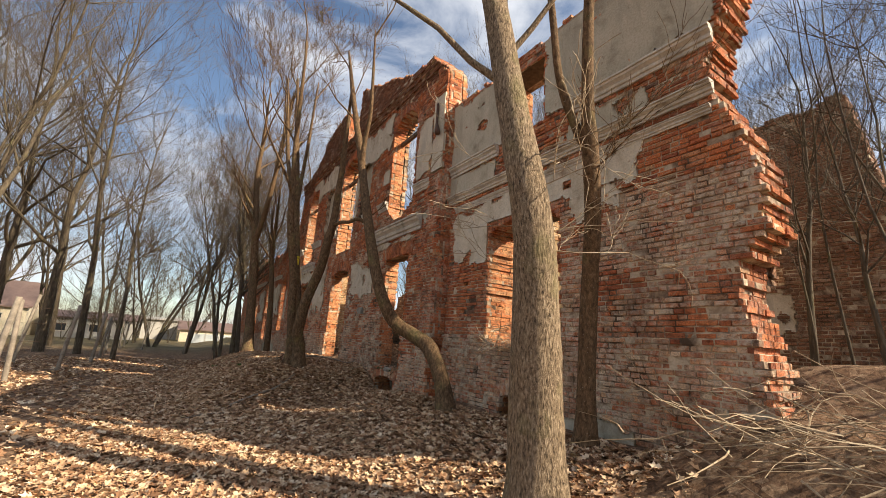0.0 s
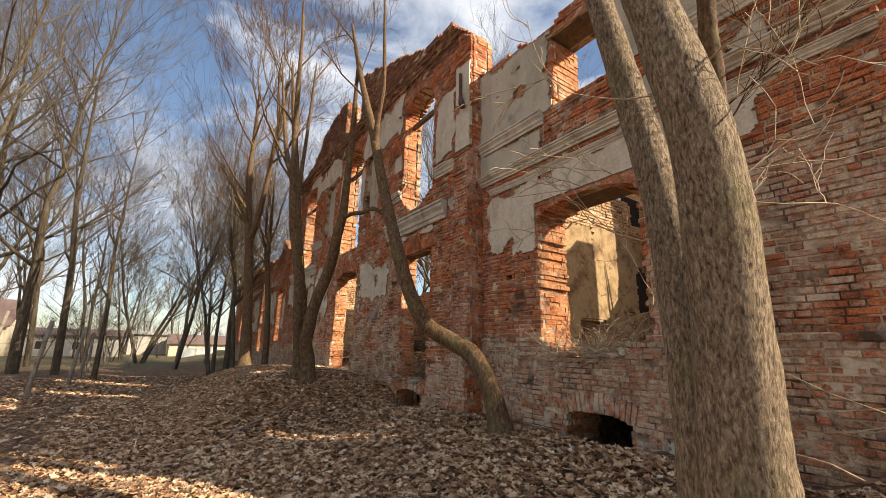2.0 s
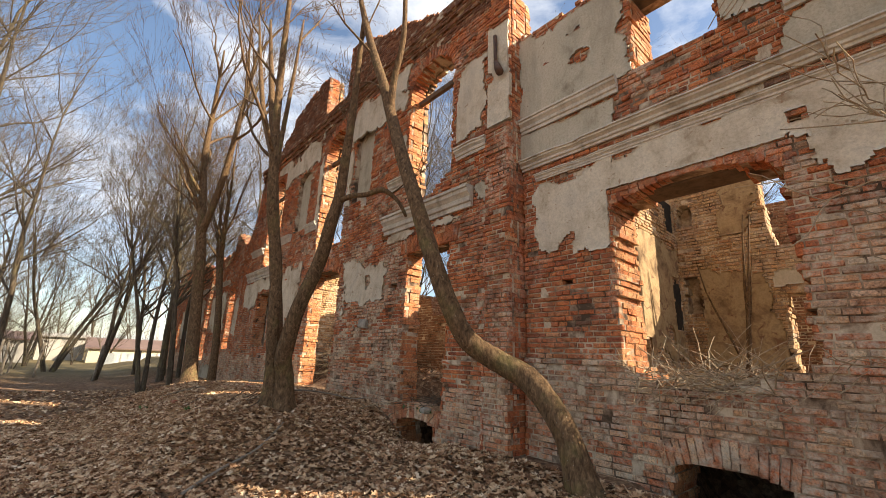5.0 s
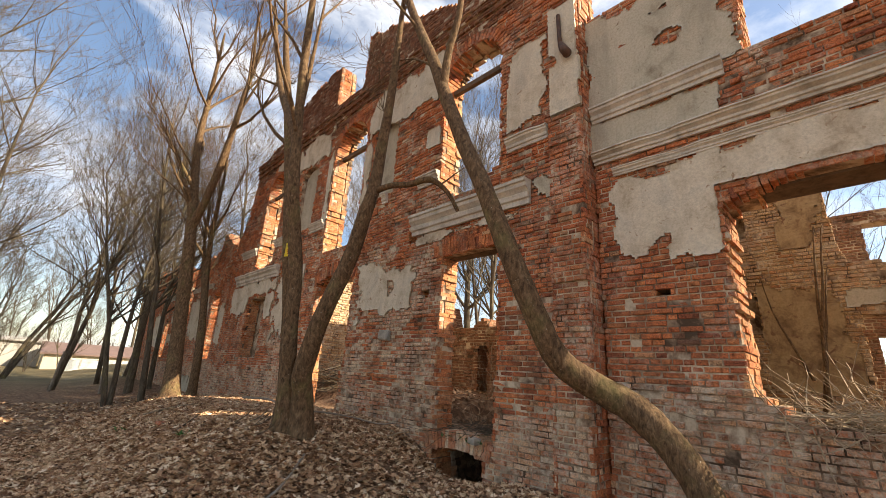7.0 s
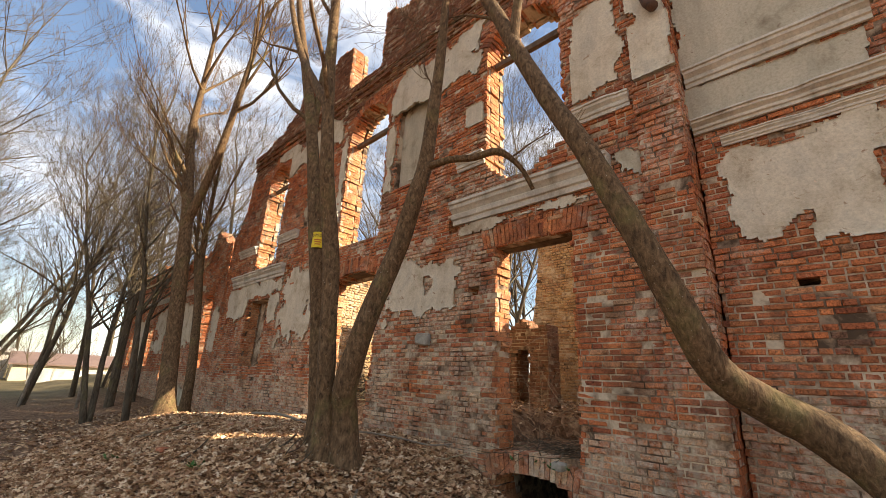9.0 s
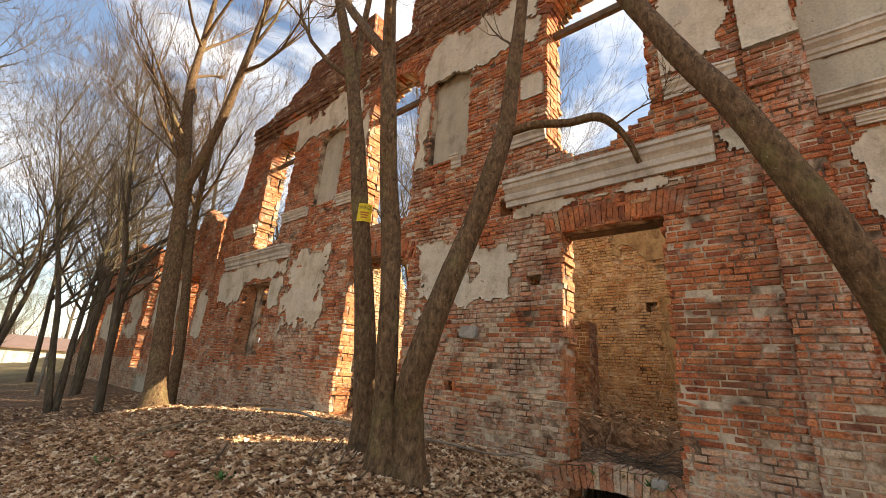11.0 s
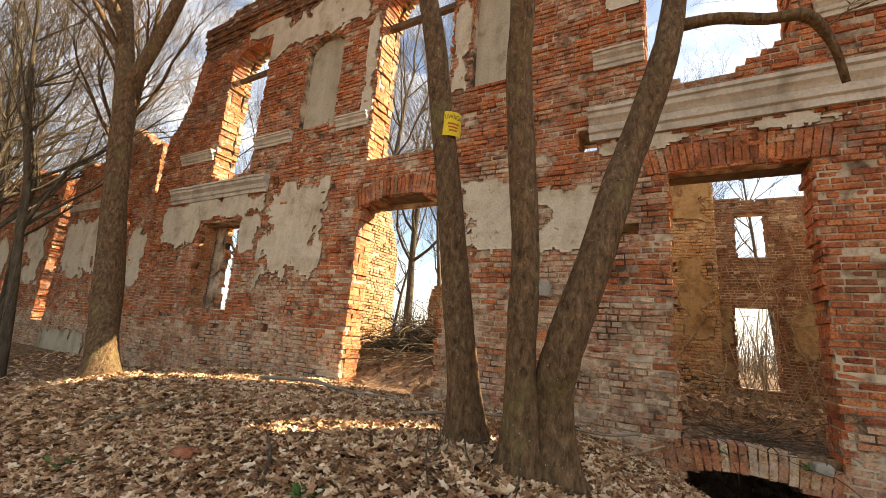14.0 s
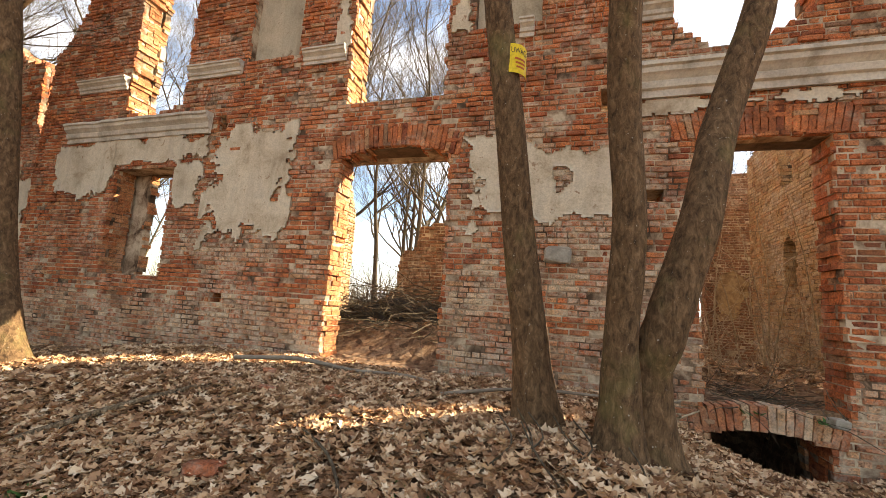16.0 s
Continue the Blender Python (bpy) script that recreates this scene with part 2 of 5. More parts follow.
M_BARK = bark_material("furrowed_bark", (0.025, 0.018, 0.011), (0.22, 0.155, 0.094), (0.48, 0.37, 0.245), 46, 1.0, 0.34)
M_BARK_SMOOTH = bark_material("smooth_bark", (0.04, 0.023, 0.011), (0.125, 0.074, 0.036), (0.25, 0.158, 0.086), 24, 0.7, 0.45)
M_BARK_FAR = bark_material("grey_brown_bark", (0.045, 0.034, 0.023), (0.10, 0.076, 0.050), (0.19, 0.15, 0.10), 14)

# leaf litter: every leaf has its own brown
M_LEAF, n_, l_, b_ = material("dry_leaves", 0.75)
rnd_, pos_ = island_random(n_, l_)
c_ = ramp_node(n_, l_, rnd_, [(0.0, (0.13, 0.066, 0.034)), (0.2, (0.30, 0.155, 0.078)), (0.45, (0.48, 0.29, 0.16)), (0.75, (0.64, 0.435, 0.255)), (1.0, (0.78, 0.61, 0.42))])
l_.new(c_.outputs[0], b_.inputs["Base Color"])
M_GREEN, n_, l_, b_ = material("green_weed", 0.7)
rnd_, pos_ = island_random(n_, l_)
c_ = ramp_node(n_, l_, rnd_, [(0.0, (0.04, 0.10, 0.02)), (1.0, (0.10, 0.20, 0.05))])
l_.new(c_.outputs[0], b_.inputs["Base Color"])

M_SOIL, n_, l_, b_ = material("leafy_soil", 0.95)
g_ = place(n_)
a_ = noise_node(n_, l_, 0.5, 8, 0.65, g_.outputs["Position"])
f_ = noise_node(n_, l_, 16, 6, 0.75, g_.outputs["Position"], 0.8)
v_ = n_.new("ShaderNodeTexVoronoi")
v_.inputs["Scale"].default_value = 11
l_.new(g_.outputs["Position"], v_.inputs["Vector"])
leafc_ = ramp_node(n_, l_, v_.outputs["Color"], [(0.1, (0.17, 0.095, 0.052)), (0.45, (0.33, 0.195, 0.11)), (0.9, (0.54, 0.37, 0.23))])
dk_ = ramp_node(n_, l_, f_.outputs["Fac"], [(0.38, (0.25, 0.22, 0.20)), (0.6, (0.9, 0.88, 0.86))])
c_ = mix_node(n_, l_, 0.85, leafc_.outputs[0], dk_.outputs[0], "MULTIPLY")
sx_ = n_.new("ShaderNodeSeparateXYZ")
l_.new(g_.outputs["Position"], sx_.inputs[0])
gm_ = n_.new("ShaderNodeMapRange")
gm_.inputs["From Min"].default_value = 30
gm_.inputs["From Max"].default_value = 42
l_.new(sx_.outputs["Y"], gm_.inputs["Value"])
gr_ = ramp_node(n_, l_, a_.outputs["Fac"], [(0.35, (0.13, 0.105, 0.05)), (0.65, (0.24, 0.18, 0.09))])
c2_ = mix_node(n_, l_, gm_.outputs[0], c_.outputs[0], gr_.outputs[0])
l_.new(c2_.outputs[0], b_.inputs["Base Color"])
bump_node(n_, l_, b_, f_.outputs["Fac"], 0.8, 0.05)


# ---- building helpers ----
class Shape:
    """Vertices and faces of one mesh in the making."""

    def __init__(self):
        self.v, self.f = [], []

    def box(self, a, b, jit=0.0, skip=()):
        (x0, y0, z0), (x1, y1, z1) = a, b
        k = len(self.v)
        for x in (x0, x1):
            for y in (y0, y1):
                for z in (z0, z1):
                    if jit:
                        self.v.append((x + random.uniform(-jit, jit), y + random.uniform(-jit, jit), z + random.uniform(-jit, jit)))
                    else:
                        self.v.append((x, y, z))
        for i, q in enumerate(((0, 1, 3, 2), (4, 6, 7, 5), (0, 4, 5, 1), (2, 3, 7, 6), (0, 2, 6, 4), (1, 5, 7, 3))):
            if i not in skip:
                self.f.append(tuple(k + j for j in q))

    def brick(self, face, depth, a, b, za, zb, at):
        """One worn brick: its arris is chipped all round the face. at(v, u, z) gives the place; v grows into the wall."""
        k = len(self.v)
        ring = [(a, za), (b, za), (b, zb), (a, zb)]
        m, h = (a + b) / 2, (za + zb) / 2
        tilt = random.uniform(-0.005, 0.005)
        for u, z in ring:
            self.v.append(at(depth, u, z))
        for u, z in ring:
            w = random.uniform(0.002, 0.007)
            self.v.append(at(face + random.uniform(0.005, 0.013), u + math.copysign(w * 0.3, m - u), z + math.copysign(w * 0.4, h - z)))
        for u, z in ring:
            w = random.uniform(0.006, 0.013) + (random.uniform(0.01, 0.03) if random.random() < 0.16 else 0.0)
            self.v.append(at(face + tilt * (1 if u > m else -1) + random.uniform(-0.002, 0.002), u + math.copysign(min(w, (b - a) * 0.3), m - u), z + math.copysign(min(w * 0.7, 0.018), h - z)))
        for i in range(4):
            j = (i + 1) % 4
            self.f += [(k + i, k + j, k + 4 + j, k + 4 + i), (k + 4 + i, k + 4 + j, k + 8 + j, k + 8 + i)]
        self.f.append((k + 8, k + 9, k + 10, k + 11))

    def tube(self, pts, radii, sides, cap=True):
        pts = [Vector(p) for p in pts]
        k = len(self.v)
        side = None
        for i, p in enumerate(pts):
            d = (pts[min(i + 1, len(pts) - 1)] - pts[max(i - 1, 0)]).normalized()
            if side is None:
                side = d.orthogonal().normalized()
            side = (side - d * side.dot(d)).normalized()
            other = d.cross(side)
            r = radii[i]
            for j in range(sides):
                a = 2 * math.pi * j / sides
                self.v.append(tuple(p + side * (r * math.cos(a)) + other * (r * math.sin(a))))
        for i in range(len(pts) - 1):
            for j in range(sides):
                a, b = k + i * sides + j, k + i * sides + (j + 1) % sides
                self.f.append((a, b, b + sides, a + sides))
        if cap:
            self.f.append(tuple(k + (len(pts) - 1) * sides + j for j in range(sides)))

    def mesh(self, name, mat, smooth=False):
        m = bpy.data.meshes.new(name)
        m.from_pydata(self.v, [], self.f)
        m.materials.append(mat)
        if smooth:
            m.polygons.foreach_set("use_smooth", [True] * len(m.polygons))
        m.update()
        return m


def thing(name, label, category, group="", kind="", at=(0, 0, 0)):
    e = tagged(new(name), label, category, group, kind)
    e.location = at
    return e


def solid(name, shape, mat, label="", category="", group="", kind="", smooth=False):
    return tagged(new(name, shape.mesh(name, mat, smooth)), label, category, group, kind)


def part(name, shape, mat, parent, label="", smooth=False, kind=""):
    o = new(name, shape.mesh(name, mat, smooth) if isinstance(shape, Shape) else shape)
    o.parent = parent
    o.matrix_parent_inverse = Matrix.Translation(parent.location).inverted()
    return tagged(o, label, kind=kind)


def smooth(a, b, t):
    t = min(1.0, max(0.0, (t - a) / (b - a)))
    return t * t * (3 - 2 * t)


def ground_z(x, y):
    """Height of the ground: a flat park lawn that swells into a rubble mound along the ruin."""
    b = smooth(8.6, 11.6, y) * (1 - smooth(16.0, 23.0, y))
    near = 0.46 * smooth(1.2, 4.2, x)
    mound = 0.92 * smooth(-0.9, 2.0, x)
    z = 1.52 + near * (1 - b) + mound * b
    z += 0.62 * smooth(2.9, 4.4, x) * (1 - smooth(0.6, 2.2, y)) * smooth(-8, -3, y)
    z += 0.55 * smooth(4.5, 5.6, x) * (1 - smooth(10.5, 12.5, x))
    for yc in (9.42, 4.5):
        z -= (0.25 if yc > 9 else 0.0) * math.exp(-((y - yc) / 0.8) ** 2 - ((x - 4.2) / 0.75) ** 2)
        pit = smooth(4.1, 4.45, x) * (1 - smooth(6.2, 6.5, x)) * (1 - smooth(0.55, 0.85, abs(y - yc)))
        z = z * (1 - pit) + 1.15 * pit
    d = math.hypot(x, y - 8)
    z += 0.05 * noise.noise((x * 0.6, y * 0.6, 3)) + 0.025 * noise.noise((x * 2.3, y * 2.3, 7))
    return z + 0.3 * smooth(40, 120, d)


# ---- ground ----
def spread(lo, hi, step, far):
    out = list(np.arange(lo, hi + 1e-6, step))
    d, a, b = step, lo, hi
    while a > -far or b < far:
        d *= 1.28
        a, b = a - d, b + d
        out = [a] + out + [b]
    return out


gx, gy = spread(-5.0, 7.0, 0.2, 2500), spread(-2.0, 22.0, 0.2, 2500)
g_shape = Shape()
g_shape.v = [(x, y, ground_z(x, y)) for y in gy for x in gx]
nx = len(gx)
g_shape.f = [(j * nx + i, j * nx + i + 1, (j + 1) * nx + i + 1, (j + 1) * nx + i) for j in range(len(gy) - 1) for i in range(nx - 1)]
ground = solid("ground", g_shape, M_SOIL, "woodland floor buried in brown fallen leaves", "ground", kind="structure", smooth=True)

# ---- the ruin ----
COURSE = 0.0765


def profile(points):
    ys, zs = [p[0] for p in points], [p[1] for p in points]
    return lambda u: float(np.interp(u, ys, zs))


class Opening:
    """A hole through a wall: u0..u1 wide, z0..z1 high, its head raised by an arch, its sides broken by rag."""

    def __init__(self, u0, u1, z0, z1, arch=0.0, rag=0.0, sill=0.0, depth=None):
        self.u0, self.u1, self.z0, self.z1, self.arch, self.rag, self.sill, self.depth = u0, u1, z0, z1, arch, rag, sill, depth

    def span(self, z):
        top = self.z1 + self.arch
        if z < self.z0 - self.sill or z > top:
            return None
        a, b = self.u0, self.u1
        m, h = (a + b) / 2, (b - a) / 2
        if z > self.z1 and self.arch:
            k = math.sqrt(max(0.0, 1 - ((z - self.z1) / self.arch) ** 2))
            a, b = m - h * k, m + h * k
        if z < self.z0:
            k = (self.z0 - z) / max(self.sill, 0.01)
            a, b = a + (b - a) * 0.45 * k, b - (b - a) * 0.30 * k
        if self.rag:
            a += random.choice((-1, -0.5, 0, 0, 0.5)) * self.rag * 1.0
            b += random.choice((-0.5, 0, 0, 0.5, 1)) * self.rag * 1.0
        return (a, b) if b - a > 0.08 else None


class Patch:
    """A plaster patch: a box in u and z with a torn outline."""

    def __init__(self, u0, u1, z0, z1, tear=0.3, cut=0.0, mat=None):
        self.u0, self.u1, self.z0, self.z1, self.tear, self.cut, self.mat = u0, u1, z0, z1, tear, cut, mat

    def holds(self, u, z):
        d = min(u - self.u0, self.u1 - u, z - self.z0, self.z1 - z)
        n = noise.fractal((u * 1.5, z * 1.5, self.u0), 0.75, 2.2, 6)
        m = noise.fractal((u * 0.7 + 9, z * 0.7, self.z0), 0.9, 2.1, 3)
        return d > self.tear * (0.55 + 1.5 * n) and m < 0.62 - self.cut


def wall(name, label, front, thick, u0, u1, z0, top, right=None, left=None, openings=(), patches=(), proud=None, mat=M_BRICK, low=None, low_z=0.0, along="y", pick=None, top_rag=0.12, missing=0.035, back_bricks=False, high=None, high_z=0.0, jamb=None, pale=None, niches=()):
    """A brick wall laid course by course. along='y': its face looks towards -x; along='x': towards -y."""
    def at(v, u, z):
        return (front + v, u, z) if along == "y" else (u, front + v, z)

    core, face, face_low, face_high, sides, picked = Shape(), Shape(), Shape(), Shape(), Shape(), []

    def block(shape, v0, v1, a, b, za, zb, jit=0.0):
        p, q = at(v0, a, za), at(v1, b, zb)
        shape.box((min(p[0], q[0]), min(p[1], q[1]), za), (max(p[0], q[0]), max(p[1], q[1]), zb), jit)

    z_max = max(top(u) for u in np.arange(u0, u1, 0.1)) + 0.2
    rows = int((z_max - z0) / COURSE)
    us = np.arange(u0, u1 + 0.001, 0.03)
    tops = np.array([top(u) + top_rag * noise.noise((u * 2.4, front, 1)) + top_rag * 0.6 * noise.noise((round(u / 0.26) * 3.1, front, 5)) for u in us])
    for r in range(rows):
        za = z0 + r * COURSE
        zc, zb = za + COURSE / 2, za + COURSE
        ok = tops > zc
        lo = right(zc) + random.choice((-0.04, -0.02, 0, 0.02, 0.04)) if right else u0
        hi = left(zc) + random.choice((-0.12, -0.06, 0, 0, 0.12)) if left else u1
        ok &= (us >= lo) & (us <= hi)
        deep = []
        for o in openings:
            s = o.span(zc)
            if s:
                ok &= ~((us > s[0]) & (us < s[1]))
        for o in niches:
            s = o.span(zc)
            if s:
                deep.append((s[0], s[1], o.depth))
        edges = np.flatnonzero(np.diff(np.concatenate(([0], ok.astype(int), [0]))))
        for a, b in zip(edges[::2], edges[1::2]):
            ua, ub = us[a], us[min(b, len(us) - 1)]
            if ub - ua < 0.05:
                continue
            pr = proud(zc) if proud else 0.0
            cuts = [(ua, ub, 0.0)]
            for s0, s1, dp in deep:
                out = []
                for c0, c1, d in cuts:
                    if s1 <= c0 or s0 >= c1 or d:
                        out.append((c0, c1, d))
                        continue
                    if s0 > c0:
                        out.append((c0, s0, d))
                    out.append((max(c0, s0), min(c1, s1), dp))
                    if s1 < c1:
                        out.append((s1, c1, d))
                cuts = out
            for c0, c1, d in cuts:
                v0 = 0.017 - pr + d
                block(core, v0, thick - 0.02, c0 + (0.012 if c0 == ua else 0), c1 - (0.012 if c1 == ub else 0), za, zb)
                u = c0 - random.uniform(0, 0.2) if r % 2 else c0 - random.uniform(0, 0.06)
                while u < c1:
                    ln = (0.238 if random.random() < 0.5 else 0.114) + random.uniform(-0.014, 0.012)
                    a1, b1 = max(u, c0), min(u + ln, c1)
                    u += ln + 0.014
                    if b1 - a1 < 0.035 or d:
                        continue
                    um = (a1 + b1) / 2
                    if random.random() < missing:
                        continue
                    out = 0.014 * noise.noise((um * 0.8, r * 5.3, 2.5)) + random.uniform(-0.010, 0.012) + (0.014 if random.random() < 0.1 else 0) - (0.012 if random.random() < 0.1 else 0)
                    zt = zb - 0.013 + random.uniform(-0.004, 0.002)
                    if pick and pick(um, zc) and len(picked) < 300:
                        picked.append((a1, b1, za, zt, -pr - out))
                    else:
                        (face_high if high and zc > high_z + 0.9 * noise.noise((um * 0.7, zc * 0.5, 8)) else face_low if low and (zc < low_z + 0.25 * noise.noise((um, 0, 3)) or (pale and noise.noise((um * 1.1, zc * 1.6, 6)) + random.uniform(-0.25, 0.25) > 0.62 - pale(um, zc))) else face).brick(-pr - out, 0.06 - pr, a1 + random.uniform(-0.003, 0.003), b1 + random.uniform(-0.003, 0.003), za + random.uniform(-0.003, 0.003), zt, at)
            # bricks that show in the sides of openings and at the broken ends
            for end, sgn in ((ua, -1), (ub, 1)):
                v = -0.004 - pr if random.random() < 0.5 else 0.13 - pr
                while v < thick - 0.05:
                    ln = random.choice((0.25, 0.12, 0.25))
                    w = min(v + ln, thick)
                    o = random.uniform(-0.012, 0.012)
                    e0, e1 = (end - o, end + 0.05) if sgn < 0 else (end - 0.05, end + o)
                    # only jambs facing the sun get the jamb brick with sunlight in its colour
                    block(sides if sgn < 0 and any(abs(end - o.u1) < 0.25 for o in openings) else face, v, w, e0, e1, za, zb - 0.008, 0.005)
                    v = w + 0.007
            if back_bricks:
                u = ua
                while u < ub:
                    ln = 0.25 if random.random() < 0.6 else 0.12
                    block(face, thick - 0.04, thick + random.uniform(-0.006, 0.01), u, min(u + ln, ub), za, zb - 0.011, 0.003)
                    u += ln + 0.011
    w = thing(name, label, "wall", kind="structure")
    part("mortar_core", core, M_MORTAR, w, kind="stuff")
    if face.v:
        part("brick_facing", face, mat, w, kind="stuff")
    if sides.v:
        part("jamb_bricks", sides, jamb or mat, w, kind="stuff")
    if face_low.v:
        part("plinth_brick_facing", face_low, low, w, "grey limed and mossy bricks", kind="stuff")
    if face_high.v:
        part("parapet_brick_facing", face_high, high, w, "dark weathered parapet bricks", kind="stuff")
    # torn plaster patches, a thin shell proud of the bricks
    for p in patches:
        s, cell, ids = Shape(), 0.036, {}
        nu, nz = int((p.u1 - p.u0) / cell), int((p.z1 - p.z0) / cell)
        on = set()
        for i in range(nu):
            for j in range(nz):
                u, z = p.u0 + (i + 0.5) * cell, p.z0 + (j + 0.5) * cell
                if p.holds(u, z) and not any(o.u0 - 0.05 < u < o.u1 + 0.05 and o.z0 - o.sill < z < o.z1 + o.arch + 0.06 for o in openings) and z < top(u) - 0.1 and (not right or u > right(z) + 0.12):
                    on.add((i, j))

        def corner(i, j, back):
            key = (i, j, back)
            if key not in ids:
                ids[key] = len(s.v)
                jx, jz = 0.018 * noise.noise((i * 1.7, j * 1.3, 2)), 0.018 * noise.noise((i * 1.3, j * 1.9, 8))
                u, z = p.u0 + i * cell + jx, p.z0 + j * cell + jz
                d = 0.03 if back else -0.03 - (proud(z) if proud else 0) - 0.006 * noise.noise((u * 1.5, z * 1.5, 4))
                s.v.append(at(d, u, z))
            return ids[key]

        for i, j in on:
            q = [(i, j), (i, j + 1), (i + 1, j + 1), (i + 1, j)]
            s.f.append(tuple(corner(*c, False) for c in q))
            for (ni, nj), (c0, c1) in (((i - 1, j), (q[0], q[1])), ((i, j + 1), (q[1], q[2])), ((i + 1, j), (q[2], q[3])), ((i, j - 1), (q[3], q[0]))):
                if (ni, nj) not in on:
                    s.f.append((corner(*c0, False), corner(*c1, False), corner(*c1, True), corner(*c0, True)))
        if s.f:
            part("plaster_patch", s, p.mat or M_PLASTER, w, "torn patch of old beige plaster", smooth=True)
    return w, picked


def moulding(name, front, y0, y1, z0, z1, depth, parent, label, steps=5, mat=None):
    """A run of stucco cornice with stepped and rounded members, chipped along its edge."""
    s = Shape()
    prof = [(0.0, z0)]
    shape = [(0.25, 0.0), (0.25, 0.22), (0.45, 0.26), (0.5, 0.45), (0.38, 0.50), (0.62, 0.62), (0.8, 0.68), (0.8, 0.84), (1.0, 0.87), (0.97, 1.0)]
    prof += [(depth * a, z0 + (z1 - z0) * b) for a, b in shape] + [(-0.01, z1 + 0.01)]
    n = max(2, int((y1 - y0) / 0.12))
    for i in range(n + 1):
        y = y0 + (y1 - y0) * i / n
        chip = max(0.0, noise.noise((y * 1.1, z0, 3)) - 0.42) * 1.5
        for d, z in prof:
            s.v.append((front - d * (1 - min(0.7, chip)) - 0.012 - 0.004 * noise.noise((y * 5, z * 9, 1)), y + 0.01 * noise.noise((z * 8, i, 2)), z + 0.008 * noise.noise((y * 3, z * 4, 6))))
    k = len(prof)
    for i in range(n):
        for j in range(k - 1):
            s.f.append((i * k + j, i * k + j + 1, (i + 1) * k + j + 1, (i + 1) * k + j))
    s.f.append(tuple(range(k)))
    s.f.append(tuple(range(n * k + k - 1, n * k - 1, -1)))
    return part(name, s, mat or M_CORNICE, parent, label)


def soldier_arch(front, u0, u1, z, rise, tall, parent, label, depth=0.3, proud=0.01):
    """A row of bricks on end over an opening, fanned along a shallow arch."""
    n = int((u1 - u0) / 0.074)
    mat = M_BRICK_PALE if z < 3 else M_BRICK
    for i in range(n):
        t = (i + 0.5) / n * 2 - 1
        u = (u0 + u1) / 2 + t * (u1 - u0) / 2
        lean = t * 0.22
        zz = z + rise * (1 - t * t) + random.uniform(-0.006, 0.006)
        s = Shape()
        s.box((-random.uniform(0, 0.012) - proud, -0.033, 0), (depth, 0.033, tall), 0.003)
        s.v = [(front + x, u + y * math.cos(lean) + k * math.sin(lean), zz + k * math.cos(lean)) for x, y, k in s.v]
        part("arch_brick", s, mat, parent, label if i == 0 else "")


def round_arch(front, u0, u1, z, rise, parent, depth=0.3):
    n = int(math.pi * 0.9 * (u1 - u0) / 2 / 0.085)
    m, h = (u0 + u1) / 2, (u1 - u0) / 2
    for i in range(n):
        a = math.pi * (i + 0.5) / n
        s = Shape()
        s.box((-random.uniform(0.0, 0.015) - 0.006, -0.034, 0.0), (depth, 0.034, 0.25), 0.003)
        c, d = math.cos(a), math.sin(a)
        s.v = [(front + x, m + c * (h + k) - y * d, z + d * (rise + k) + y * c) for x, y, k in s.v]
        part("arch_brick", s, M_BRICK, parent)


# middle bay with its attic, three tall arched windows and two doorways
MW, RW = 4.17, 4.40
mid_top = profile([(7.05, 10.35), (7.6, 10.9), (7.75, 11.15), (9.0, 11.35), (10.6, 12.1), (12.5, 12.85), (13.8, 13.35), (13.86, 11.5), (14.9, 11.3), (15.35, 11.6), (15.4, 13.05), (15.75, 13.15), (17.2, 13.0), (18.4, 12.7), (18.5, 12.3), (19.5, 11.8), (21.2, 11.4), (21.4, 10.4), (21.6, 9.2), (21.9, 8.5), (22.3, 8.1)])
door_a = Opening(8.68, 10.0, 2.35, 5.50, 0.0, 0.02)
door_b = Opening(13.14, 14.92, 2.35, 5.42, 0.24, 0.02)
small_win = Opening(18.38, 19.82, 3.5, 5.55, 0.0, 0.03)
win_2 = Opening(8.68, 10.22, 7.1, 9.50, 0.72, 0.02, 0.38)
win_1 = Opening(13.28, 14.90, 6.45, 9.50, 0.80, 0.03)
win_0 = Opening(18.42, 19.84, 6.75, 9.55, 0.70, 0.03, 0.15)
cellar = Opening(8.88, 9.95, 1.0, 2.12, 0.10, 0.02)
vents = [Opening(10.38, 10.58, 4.78, 4.92), Opening(16.85, 17.12, 3.18, 3.30), Opening(11.85, 12.0, 3.14, 3.26), Opening(10.85, 11.1, 6.0, 6.3), Opening(17.3, 17.52, 6.15, 6.4)]


def mid_proud(z):
    if z < 3.24:
        return 0.05
    if z < 3.32:
        return 0.075
    if 10.75 < z < 10.9:
        return 0.05
    if 10.9 < z < 11.05:
        return 0.10
    if 11.05 < z < 11.25:
        return 0.15
    return 0.0


